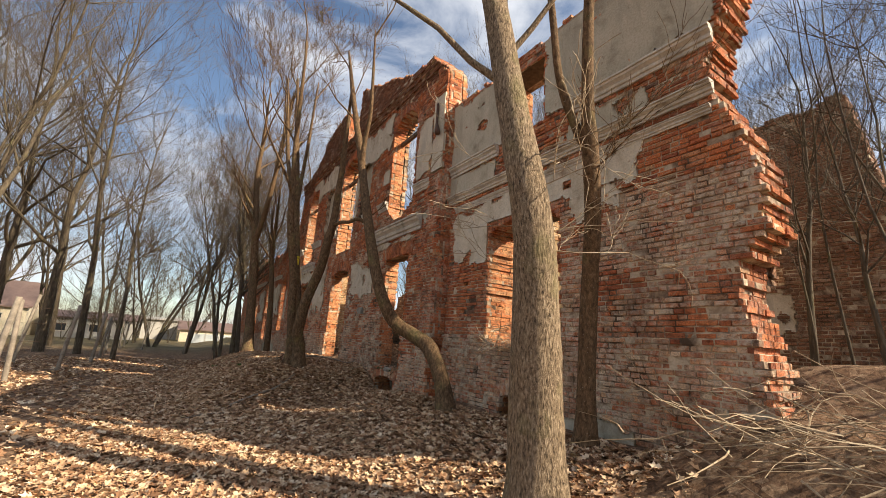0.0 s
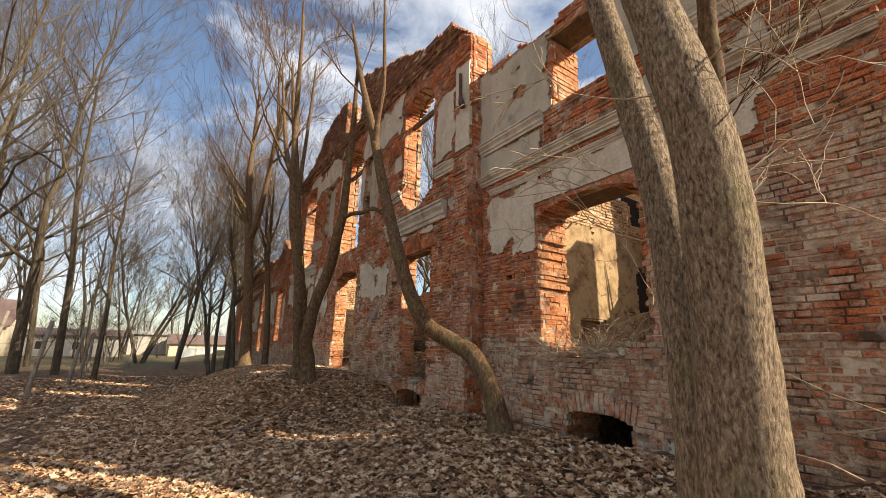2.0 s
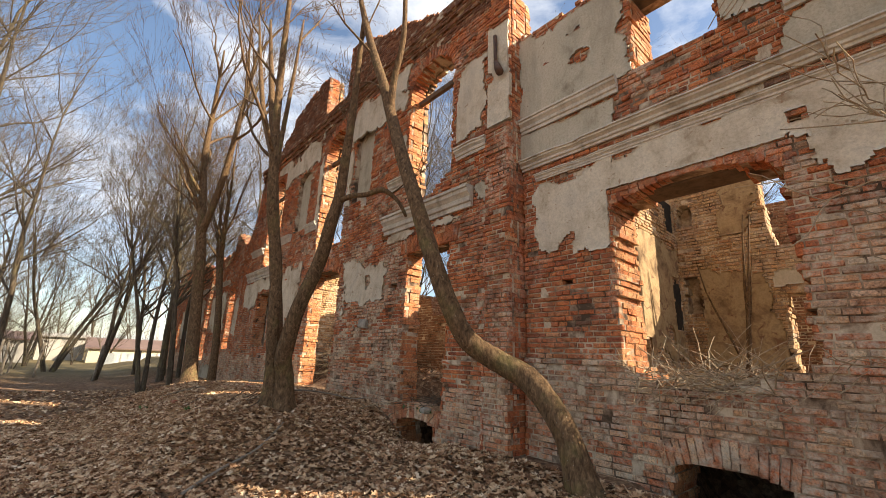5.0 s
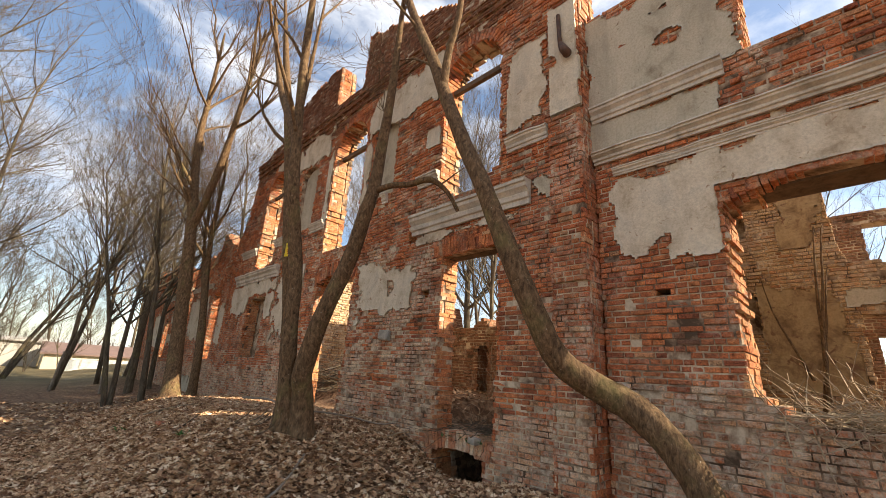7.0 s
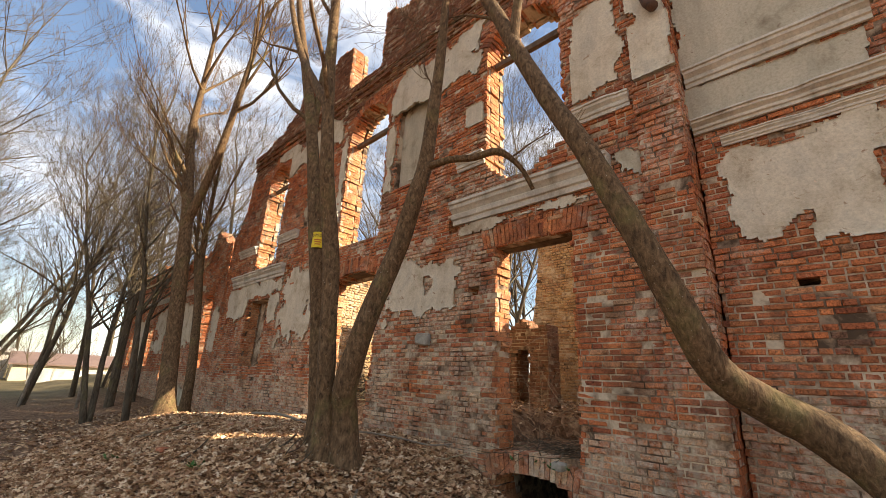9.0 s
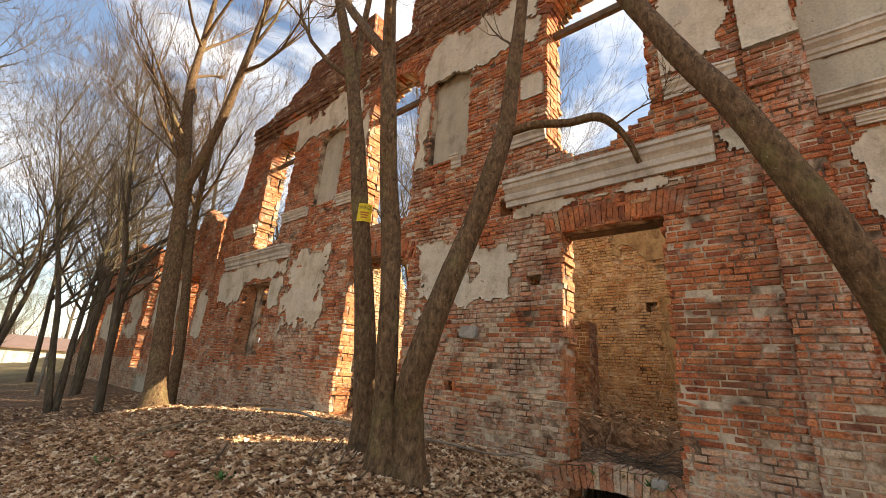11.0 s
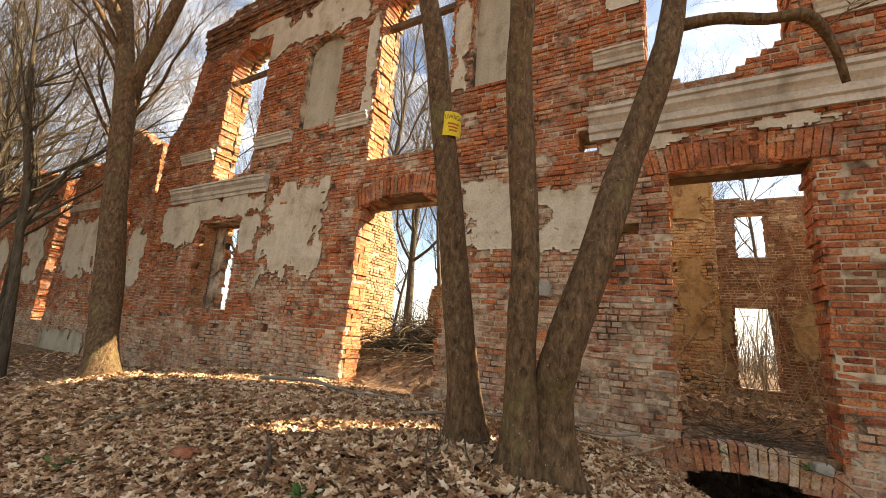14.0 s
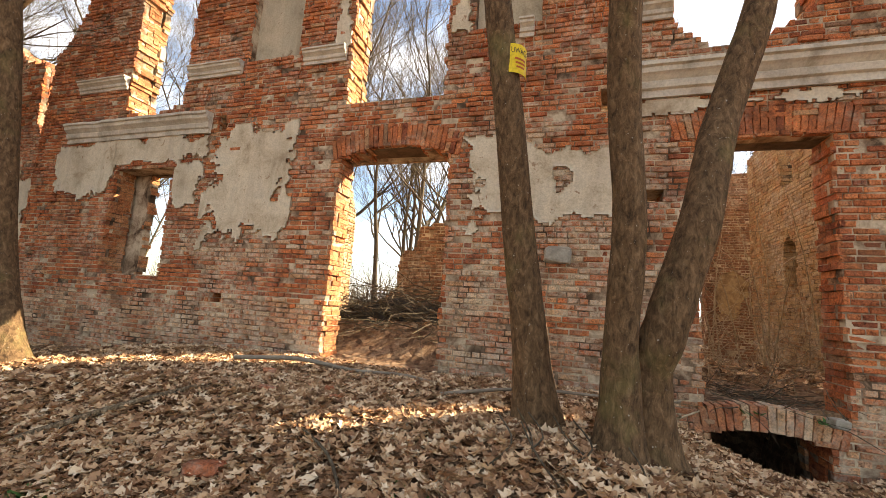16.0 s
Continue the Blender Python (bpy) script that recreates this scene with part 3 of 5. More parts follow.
mid_patches = [
    Patch(10.75, 12.95, 4.3, 5.75, 0.30),
    Patch(15.75, 17.65, 4.0, 6.25, 0.28), Patch(19.85, 21.6, 4.9, 6.15, 0.16), Patch(17.55, 20.0, 5.56, 6.15, 0.12), Patch(17.6, 18.4, 4.7, 5.7, 0.16),
    Patch(15.2, 18.6, 9.5, 10.75, 0.22), Patch(18.2, 19.6, 10.2, 10.8, 0.2), Patch(10.25, 13.2, 9.3, 10.75, 0.28), Patch(7.66, 8.55, 7.55, 9.35, 0.16), Patch(10.3, 10.75, 8.1, 8.6, 0.05),
    Patch(14.95, 15.25, 7.2, 9.8, 0.1), Patch(12.9, 13.25, 7.3, 10.0, 0.1),
    Patch(8.2, 10.9, 5.85, 6.1, 0.1, 0.1), Patch(7.45, 8.1, 6.0, 6.6, 0.18, 0.0, M_PLASTER_GREY)]
niche_l = Opening(15.96, 17.03, 7.4, 9.35, 0.3, 0.0, 0.0, 0.16)
niche_r = Opening(11.90, 12.87, 7.4, 9.35, 0.3, 0.0, 0.0, 0.16)
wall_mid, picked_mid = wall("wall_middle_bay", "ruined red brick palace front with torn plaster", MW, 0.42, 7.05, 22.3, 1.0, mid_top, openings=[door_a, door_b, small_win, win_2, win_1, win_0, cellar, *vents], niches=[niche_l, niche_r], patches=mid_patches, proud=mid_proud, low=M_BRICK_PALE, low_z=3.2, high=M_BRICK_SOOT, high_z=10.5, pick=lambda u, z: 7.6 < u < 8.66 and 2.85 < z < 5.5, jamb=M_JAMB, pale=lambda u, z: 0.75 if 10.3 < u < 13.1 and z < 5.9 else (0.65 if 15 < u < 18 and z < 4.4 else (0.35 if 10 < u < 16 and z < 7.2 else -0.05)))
inner_door = Opening(8.36, 10.3, 2.35, 5.78)
wall_inner, _ = wall("wall_middle_bay_inner_leaf", "inner leaf of the middle bay wall, limed brick in a sunlit tone", MW + 0.43, 0.15, 7.05, 22.3, 1.0, mid_top, openings=[inner_door, Opening(12.9, 15.25, 2.35, 5.62), Opening(18.3, 19.4, 3.5, 5.5, 0.0, 0.05), win_2, win_1, win_0, cellar, *vents], mat=M_JAMB, jamb=M_JAMB, missing=1.0, top_rag=0.1)
for o in (niche_l, niche_r):
    s = Shape()
    n = 14
    ring = [(o.u0, o.z0), (o.u1, o.z0)] + [((o.u0 + o.u1) / 2 + (o.u1 - o.u0) / 2 * math.cos(math.pi * i / n), o.z1 + o.arch * math.sin(math.pi * i / n)) for i in range(n + 1)]
    s.v = [(MW + 0.165, u, z) for u, z in ring] + [(MW + 0.19, u, z) for u, z in ring]
    k = len(ring)
    s.f = [tuple(range(k))] + [(i, (i + 1) % k, k + (i + 1) % k, k + i) for i in range(k)]
    part("blind_window_plaster", s, M_PLASTER_GREY, wall_mid, "grey plaster in an arched blind window")

# right wing with the broken end
rw_top = profile([(0.4, 9.5), (2.0, 9.45), (3.4, 9.35), (5.2, 9.2), (7.2, 9.42)])
rw_zs = [(1.0, 0.55), (2.86, 0.74), (3.4, 0.85), (4.0, 0.96), (4.39, 0.82), (4.6, 0.6), (5.4, 0.58), (5.8, 0.74), (6.34, 0.94), (6.84, 1.06), (7.4, 0.98), (7.8, 0.74), (9.6, 0.7)]
rw_right = lambda z: float(np.interp(z, [p[0] for p in rw_zs], [p[1] for p in rw_zs])) + 0.07 * noise.noise((z * 4, 0, 0)) + 0.05 * noise.noise((z * 11, 0, 4))
big_win = Opening(3.6, 5.48, 3.35, 5.44, 0.24, 0.05, 0.30)
win_3 = Opening(3.94, 4.98, 7.5, 8.95, 0.0, 0.02)
hole_1 = Opening(3.98, 5.0, 0.9, 2.22, 0.10, 0.03)
rw_holes = [Opening(3.36, 3.44, 5.90, 5.98), Opening(6.15, 6.32, 4.45, 4.53)]


def rw_proud(z):
    return 0.05 if z < 3.30 else (0.07 if z < 3.38 else 0.0)


rw_patches = [
    Patch(5.36, 6.85, 4.88, 6.3, 0.16, -0.3), Patch(2.0, 5.6, 5.6, 6.3, 0.12, -0.2), Patch(2.3, 3.5, 5.2, 5.9, 0.2, 0.1),
    Patch(5.3, 7.08, 6.62, 7.24, 0.06, -0.1, M_PLASTER_GREY), Patch(1.8, 3.5, 6.62, 7.24, 0.12, 0.0, M_PLASTER_GREY), Patch(0.8, 3.92, 7.45, 9.3, 0.1, -0.2, M_PLASTER_GREY), Patch(5.0, 7.15, 7.45, 9.25, 0.14, -0.1, M_PLASTER_GREY),
    Patch(2.2, 3.6, 1.6, 2.25, 0.1, 0.0, M_PLASTER_GREY)]
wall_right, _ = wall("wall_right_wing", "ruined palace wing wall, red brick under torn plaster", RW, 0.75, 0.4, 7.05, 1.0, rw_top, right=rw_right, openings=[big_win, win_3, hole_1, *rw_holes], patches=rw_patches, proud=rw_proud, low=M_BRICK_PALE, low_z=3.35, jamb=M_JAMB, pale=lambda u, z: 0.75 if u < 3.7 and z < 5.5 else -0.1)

# pilaster on the corner of the middle bay
pil, _ = wall("pilaster", "red brick corner pilaster of the middle bay", MW - 0.13, 0.2, 7.06, 7.60, 1.0, profile([(7, 7.45), (7.7, 7.45)]), proud=lambda z: 0.06 if z < 3.3 else (0.04 if 4.65 < z < 5.5 or 6.9 < z < 7.1 else 0.0), low=M_BRICK_PALE, low_z=3.1, top_rag=0.03)
pil_top, _ = wall("pilaster_upper", "narrow plastered brick strip above the pilaster", MW - 0.07, 0.15, 7.07, 7.55, 7.5, profile([(7, 10.3), (7.6, 10.7)]), patches=[Patch(7.05, 7.6, 7.5, 9.7, 0.03)], top_rag=0.05)

# left wing, broken down to stumps
lw_top = profile([(22.3, 6.2), (22.95, 6.8), (23.1, 8.2), (23.5, 8.4), (24.2, 8.6), (24.9, 9.2), (25.2, 9.1), (25.35, 8.4), (27.0, 8.2), (28.45, 8.4), (28.6, 6.5), (29.3, 6.3), (29.5, 8.1), (31.0, 8.4), (34.0, 8.85), (36.0, 8.2), (38.0, 9.0), (40.0, 8.4)])
wall_left, _ = wall("wall_left_wing", "broken brick wall of the far palace wing", RW, 0.5, 22.3, 40.0, 1.2, lw_top, openings=[Opening(24.0, 24.9, 3.4, 6.1, 0.2, 0.08), Opening(28.5, 29.35, 2.8, 6.8, 0, 0.12), Opening(32.2, 33.1, 3.4, 5.4, 0.2, 0.08), Opening(36.2, 37.0, 3.4, 5.4, 0.2, 0.08)], patches=[Patch(22.4, 23.8, 4.0, 5.8, 0.25), Patch(25.2, 28.3, 4.2, 6.3, 0.25), Patch(29.6, 32.0, 4.0, 6.2, 0.3), Patch(25.0, 28.4, 1.6, 2.7, 0.2, 0, M_PLASTER_GREY), Patch(33.2, 36.0, 3.8, 6.0, 0.3)], low=M_BRICK_PALE, low_z=3.2, missing=0.05, top_rag=0.2)
moulding("string_cornice", RW, 25.2, 28.4, 6.55, 6.75, 0.12, wall_left, "white stucco string cornice, broken")
moulding("string_cornice", RW, 29.6, 34.5, 6.55, 6.75, 0.12, wall_left, "white stucco string cornice, broken")

# rear wall and cross walls of the roofless rooms
gable_top = profile([(-3, 5.2), (0.2, 5.6), (0.45, 6.8), (0.7, 8.5), (1.2, 8.4), (2.7, 8.4), (2.8, 7.7)])
part_top = profile([(2.8, 5.9), (3.2, 5.85), (4.5, 5.75), (4.62, 6.3), (4.66, 8.3), (5.4, 8.4), (6.5, 8.1)])
wall_part, _ = wall("wall_partition", "inner partition of roofless rooms, yellowed plaster over brick", 9.5, 0.5, 2.8, 6.42, 1.6, part_top, openings=[Opening(3.5, 4.5, 2.0, 4.85, 0, 0.03)], niches=[Opening(6.02, 6.32, 6.55, 6.95, 0.15, 0.02, 0, 0.3), Opening(6.0, 6.3, 4.5, 5.25, 0.12, 0.05, 0, 0.3)], patches=[Patch(4.62, 6.0, 3.3, 5.5, 0.14, 0.0, M_PLASTER_OLD), Patch(4.7, 5.5, 6.2, 8.0, 0.25, 0.1, M_PLASTER_OLD), Patch(3.2, 4.7, 4.95, 5.35, 0.06, -0.2, M_PLASTER_GREY)], mat=M_BRICK_IN, missing=0.03)
pier_top = profile([(9.1, 7.9), (9.2, 8.7), (11.0, 8.9), (12.2, 8.2), (12.4, 6.0), (12.6, 4.6)])
wall_pier, _ = wall("wall_pier", "tall brick pier of a rear room, yellowed plaster in patches", 9.5, 0.6, 9.12, 12.6, 1.6, pier_top, openings=[Opening(9.9, 10.15, 5.2, 5.4, 0, 0.02)], patches=[Patch(9.2, 9.9, 3.7, 5.6, 0.2, 0.1, M_PLASTER_OLD), Patch(9.2, 10.9, 6.3, 7.6, 0.25, 0.15, M_PLASTER_OLD)], mat=M_BRICK_IN, missing=0.04)
outer_top = profile([(2.0, 7.8), (5.0, 7.7), (9.2, 7.85), (12.0, 7.4)])
wall_outer, _ = wall("wall_rear", "outer rear wall of roofless rooms, dull red brick", 12.5, 0.5, 2.0, 12.0, 1.6, outer_top, openings=[Opening(3.2, 4.12, 6.45, 7.4, 0, 0.02), Opening(3.3, 4.3, 2.0, 4.7, 0, 0.03), Opening(7.66, 8.36, 6.1, 7.45, 0, 0.02), Opening(7.6, 8.5, 2.6, 4.7, 0, 0.02)], patches=[Patch(6.4, 7.5, 3.2, 4.9, 0.2, 0.0, M_PLASTER_OLD), Patch(8.6, 9.2, 2.8, 4.8, 0.15, 0.0, M_PLASTER_OLD)], mat=M_BRICK_DULL, missing=0.03, top_rag=0.05)
wall_rear_2, _ = wall("wall_rear_gable", "dark brown brick gable of the rear wing", 9.5, 0.6, -3.0, 2.8, 1.6, gable_top, openings=[Opening(2.05, 2.35, 4.7, 5.2, 0.1, 0.03)], patches=[Patch(1.9, 2.7, 3.6, 4.6, 0.1)], mat=M_BRICK_DULL, low=M_BRICK_PALE, low_z=2.5, top_rag=0.2, missing=0.05)
flues = [Opening(8.95, 9.4, 6.45, 6.95, 0.15, 0.04), Opening(8.95, 9.45, 4.1, 5.0, 0.25, 0.05)]
wall_cross, _ = wall("wall_cross", "sunlit cross wall between roofless rooms", 6.4, 0.55, 5.15, 11.2, 1.6, profile([(5.15, 4.2), (5.7, 4.6), (6.2, 6.0), (6.6, 6.5), (8.3, 7.1), (9.4, 6.8), (9.6, 7.6), (11.2, 7.8)]), openings=[*flues, Opening(6.65, 7.45, 2.2, 3.8, 0.0, 0.03)], patches=[Patch(5.6, 9.4, 3.4, 6.1, 0.2, 0.0, M_PLASTER_OLD)], mat=M_BRICK_IN, along="x", back_bricks=True)
for o in flues:
    s = Shape()
    s.box((o.u0 - 0.12, 6.43, o.z0 - 0.12), (o.u1 + 0.12, 6.56, o.z1 + o.arch + 0.1), 0.01)
    part("flue_back", s, M_DARK, wall_cross, "near-black back of a flue hole")
wall_stump, _ = wall("wall_stump", "stepped stump of an inner brick wall", 7.0, 0.5, 10.7, 15.3, 1.8, profile([(10.7, 4.6), (11.3, 4.75), (11.6, 4.6), (12.4, 4.5), (12.6, 5.2), (14.55, 5.05), (14.62, 4.5), (15.0, 4.35), (15.05, 3.6), (15.3, 3.5)]), openings=[Opening(11.15, 11.45, 2.6, 4.1, 0.0, 0.03)], mat=M_BRICK_DULL, top_rag=0.15)

# added wall, placed to block the sun from the small window's jamb
wall_sun_block, _ = wall("wall_cross_north", "added broken wall that keeps sun off the small window's jamb", 16.7, 0.5, 5.05, 7.9, 1.8, profile([(5, 7.2), (7.0, 7.0), (7.9, 5.6)]), along="x", top_rag=0.2, mat=M_BRICK_IN)

# stucco cornices
moulding("cornice_over_door", MW, 8.02, 10.95, 6.08, 6.50, 0.20, wall_mid, "white stucco cornice, cracked")
moulding("cornice_over_window", MW, 17.62, 21.3, 6.1, 6.47, 0.18, wall_mid, "white stucco cornice, cracked")
for a, b in ((7.68, 8.5), (10.25, 10.9), (15.0, 15.8), (17.1, 18.3), (19.9, 21.25), (12.0, 12.2)):
    moulding("sill_cornice", MW, a, b, 7.17, 7.42, 0.13, wall_mid, "broken stucco sill band")
moulding("frieze_cornice", RW, 1.0, 7.02, 6.50, 6.68, 0.15, wall_right, "grey stucco string cornice")
moulding("frieze_cornice", RW, 1.05, 6.75, 6.24, 6.36, 0.08, wall_right, "grey stucco string cornice")
moulding("sill_cornice", RW, 5.25, 7.02, 7.22, 7.48, 0.14, wall_right, "grey stucco sill band")
moulding("sill_cornice", RW, 0.95, 3.3, 7.25, 7.50, 0.14, wall_right, "grey stucco sill band")

# cellar vaults behind the two low holes, near-black to paint in the shade
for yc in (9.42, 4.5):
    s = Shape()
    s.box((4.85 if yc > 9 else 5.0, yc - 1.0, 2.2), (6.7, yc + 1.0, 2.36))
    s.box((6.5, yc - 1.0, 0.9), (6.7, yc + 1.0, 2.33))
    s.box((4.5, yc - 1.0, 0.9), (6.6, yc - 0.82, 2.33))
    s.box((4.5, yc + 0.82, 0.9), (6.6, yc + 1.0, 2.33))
    solid("cellar_vault", s, M_DARK, "cellar under the rubble floor, its shade painted near-black", "cellar", kind="structure")

for x0, y0, y1 in ((4.22, 8.3, 10.45), (5.1, 3.4, 5.6)):
    s = Shape()
    xs, ys = np.linspace(x0, 6.8, 16), np.linspace(y0, y1, 16)
    for x in xs:
        for y in ys:
            s.v.append((x, y, 2.44 + 0.09 * noise.noise((x * 2, y * 2, 1)) + 0.05 * noise.noise((x * 6, y * 6, 4))))
    s.f = [(i * 16 + j, i * 16 + 16 + j, i * 16 + 17 + j, i * 16 + j + 1) for i in range(15) for j in range(15)]
    rim = [j for j in range(16)] + [i * 16 + 15 for i in range(1, 16)] + [240 + j for j in range(14, -1, -1)] + [i * 16 for i in range(14, 0, -1)]
    k = len(s.v)
    s.v += [(s.v[r][0], s.v[r][1], 2.3) for r in rim]
    n = len(rim)
    s.f += [(rim[i], rim[(i + 1) % n], k + (i + 1) % n, k + i) for i in range(n)]
    solid("rubble_floor", s, M_SOIL, "rubble floor covered with earth and leaves", "floor", kind="structure")

# brick arches and timber in the openings
soldier_arch(MW, 8.45, 10.25, 5.52, 0.03, 0.34, wall_mid, "red bricks on end over the doorway")
soldier_arch(MW, 13.0, 15.05, 5.46, 0.22, 0.34, wall_mid, "bricks on end over the doorway")
soldier_arch(MW, 18.2, 20.0, 5.56, 0.02, 0.28, wall_mid, "bricks on end over the window")
soldier_arch(MW - 0.05, 8.75, 10.1, 2.12, 0.10, 0.26, wall_mid, "mossy bricks on end over the cellar hole")
soldier_arch(RW, 3.5, 5.55, 5.46, 0.22, 0.14, wall_right, "red bricks on end over the window", 0.3, -0.012)
soldier_arch(RW - 0.05, 3.9, 5.1, 2.22, 0.10, 0.26, wall_right, "bricks on end over the cellar hole")
for o in (win_2, win_1, win_0):
    round_arch(MW, o.u0, o.u1, o.z1, o.arch, wall_mid)


def beam(name, a, b, w, h, label, mat=M_WOOD):
    s = Shape()
    s.box((a[0] - w / 2, min(a[1], b[1]), a[2] - h / 2), (a[0] + w / 2, max(a[1], b[1]), a[2] + h / 2), 0.008)
    return solid(name, s, mat, label, "beam", kind="")


for o in (win_2, win_1, win_0):
    beam("window_transom", (MW + 0.28, o.u0 - 0.05, o.z1 - 0.03), (MW + 0.28, o.u1 + 0.05, o.z1), 0.10, 0.11, "old brown timber transom across an arched window")
beam("timber_lintel", (RW + 0.3, 3.7, 9.02), (RW + 0.3, 5.2, 9.02), 0.5, 0.14, "dark timber lintel over an empty window")
beam("timber_lintel", (MW + 0.31, 13.0, 5.70), (MW + 0.31, 15.0, 5.70), 0.46, 0.10, "dark charred timber lintel over a doorway")
beam("timber_lintel", (MW + 0.31, 18.3, 5.6), (MW + 0.31, 19.9, 5.6), 0.46, 0.12, "dark timber lintel over a small window")
beam("timber_lintel", (MW + 0.3, 8.55, 5.54), (MW + 0.3, 10.15, 5.54), 0.22, 0.08, "dark timber lintel over a doorway")
beam("timber_lintel", (RW + 0.45, 3.45, 5.70), (RW + 0.45, 5.6, 5.70), 0.5, 0.12, "dark timber lintel over a broken window")


# ---- trees ----
def limb(shape, start, way, length, radius, sides, bend=0.25, up=0.08, steps=5):
    """One crooked, tapering branch. Returns its points and radii."""
    p, d = Vector(start), Vector(way).normalized()
    pts, rad = [p.copy()], [radius]
    for i in range(steps):
        d = (d + Vector((random.gauss(0, bend), random.gauss(0, bend), random.gauss(0, bend) + up)) * 0.6).normalized()
        p = p + d * (length / steps)
        pts.append(p.copy())
        rad.append(max(0.0035, radius * (1 - 0.78 * (i + 1) / steps)))
    shape.tube(pts, rad, sides, cap=False)
    return pts, rad


def crown(shape, start, way, length, radius, level, kids=4, bend=0.22, up=0.1, spread_=0.75, thin=0.0045):
    sides = 7 if level >= 4 else (5 if level == 3 else (4 if level == 2 else 3))
    pts, rad = limb(shape, start, way, length, radius, sides, bend, up)
    if level <= 0:
        return
    d = (pts[-1] - pts[0]).normalized()
    for k in range(kids + (1 if level < 2 else 0)):
        t = random.uniform(0.25, 1.0)
        i = min(len(pts) - 2, int(t * (len(pts) - 1)))
        q = pts[i].lerp(pts[i + 1], random.random())
        a = d.orthogonal().normalized()
        a.rotate(Matrix.Rotation(random.uniform(0, 6.28), 3, d))
        w = (d + a * random.uniform(0.4, 1.0) * spread_ + Vector((0, 0, 0.15))).normalized()
        crown(shape, q, w, length * random.uniform(0.45, 0.72), max(thin, rad[i] * random.uniform(0.45, 0.65)), level - 1, kids, bend, up, spread_, thin)


def densify(pts, rad, n=4):
    """Rounds a stem's line through its stations and gives it a slightly uneven girth."""
    pts = [Vector(p) for p in pts]
    out, rr = [], []
    for i in range(len(pts) - 1):
        p0, p1, p2, p3 = pts[max(i - 1, 0)], pts[i], pts[i + 1], pts[min(i + 2, len(pts) - 1)]
        for k in range(n):
            t = k / n
            out.append(0.5 * (2 * p1 + (p2 - p0) * t + (2 * p0 - 5 * p1 + 4 * p2 - p3) * t * t + (3 * p1 - p0 - 3 * p2 + p3) * t ** 3))
            rr.append((rad[i] * (1 - t) + rad[i + 1] * t) * (1 + 0.06 * noise.noise((i * 2 + k * 0.7, rad[0] * 50, 1))))
    out.append(pts[-1])
    rr.append(rad[-1])
    return out, rr


def stem(name, stations, radii, mat, parent, label="", flare=1.5):
    pts, rad = densify(stations, radii)
    rad = [r * (1 + (flare - 1) * math.exp(-(p.z - pts[0].z) / 0.22)) for p, r in zip(pts, rad)]
    s = Shape()
    sides = 20
    s.tube(pts, rad, sides)
    # ribs, knots and roots
    for i, (p, r) in enumerate(zip(pts, rad)):
        for j in range(sides):
            q = Vector(s.v[i * sides + j])
            a = 2 * math.pi * j / sides
            f = 1 + 0.05 * noise.noise((math.cos(a) * 2, math.sin(a) * 2, p.z * 1.3)) + 0.12 * max(0, math.sin(a * 5 + 1)) * math.exp(-(p.z - pts[0].z) / 0.2)
            s.v[i * sides + j] = tuple(p + (q - p) * f)
    return part(name, s, mat, parent, label, smooth=True)


def grown_tree(name, label, base, stems, limbs, mat, seed, group="", bushy=0):
    """A tree with measured stems; limbs: (stem, station share, way, length, radius, level)."""
    random.seed(seed)
    t = thing(name, label, "tree", group, at=base)
    lines = []
    for st, rd in stems:
        b = [Vector(p) for p in st]
        stem("trunk", b, rd, mat, t, flare=1.5 if b[0].z < ground_z(b[0].x, b[0].y) + 0.2 else 1.0)
        lines.append((b, rd))
    tops = Shape()
    for i, share, way, length, radius, level in limbs:
        b, rd = lines[i]
        k = share * (len(b) - 1)
        j = min(len(b) - 2, int(k))
        crown(tops, b[j].lerp(b[j + 1], k - j), way, length, radius, level)
    for b, rd in lines:
        for k in range(bushy):
            u = random.uniform(0.58, 0.98) * (len(b) - 1)
            j = min(len(b) - 2, int(u))
            a = random.uniform(0, 6.28)
            crown(tops, b[j].lerp(b[j + 1], u - j), (math.cos(a) * 0.6, math.sin(a) * 0.6, 0.8), random.uniform(1.8, 3.4), rd[j] * 0.5, 3, 4, 0.2, 0.14, 0.7, 0.005)
    if tops.v:
        part("crown", tops, mat, t, smooth=True)
    return t


def gz(x, y):
    return ground_z(x, y) - 0.08


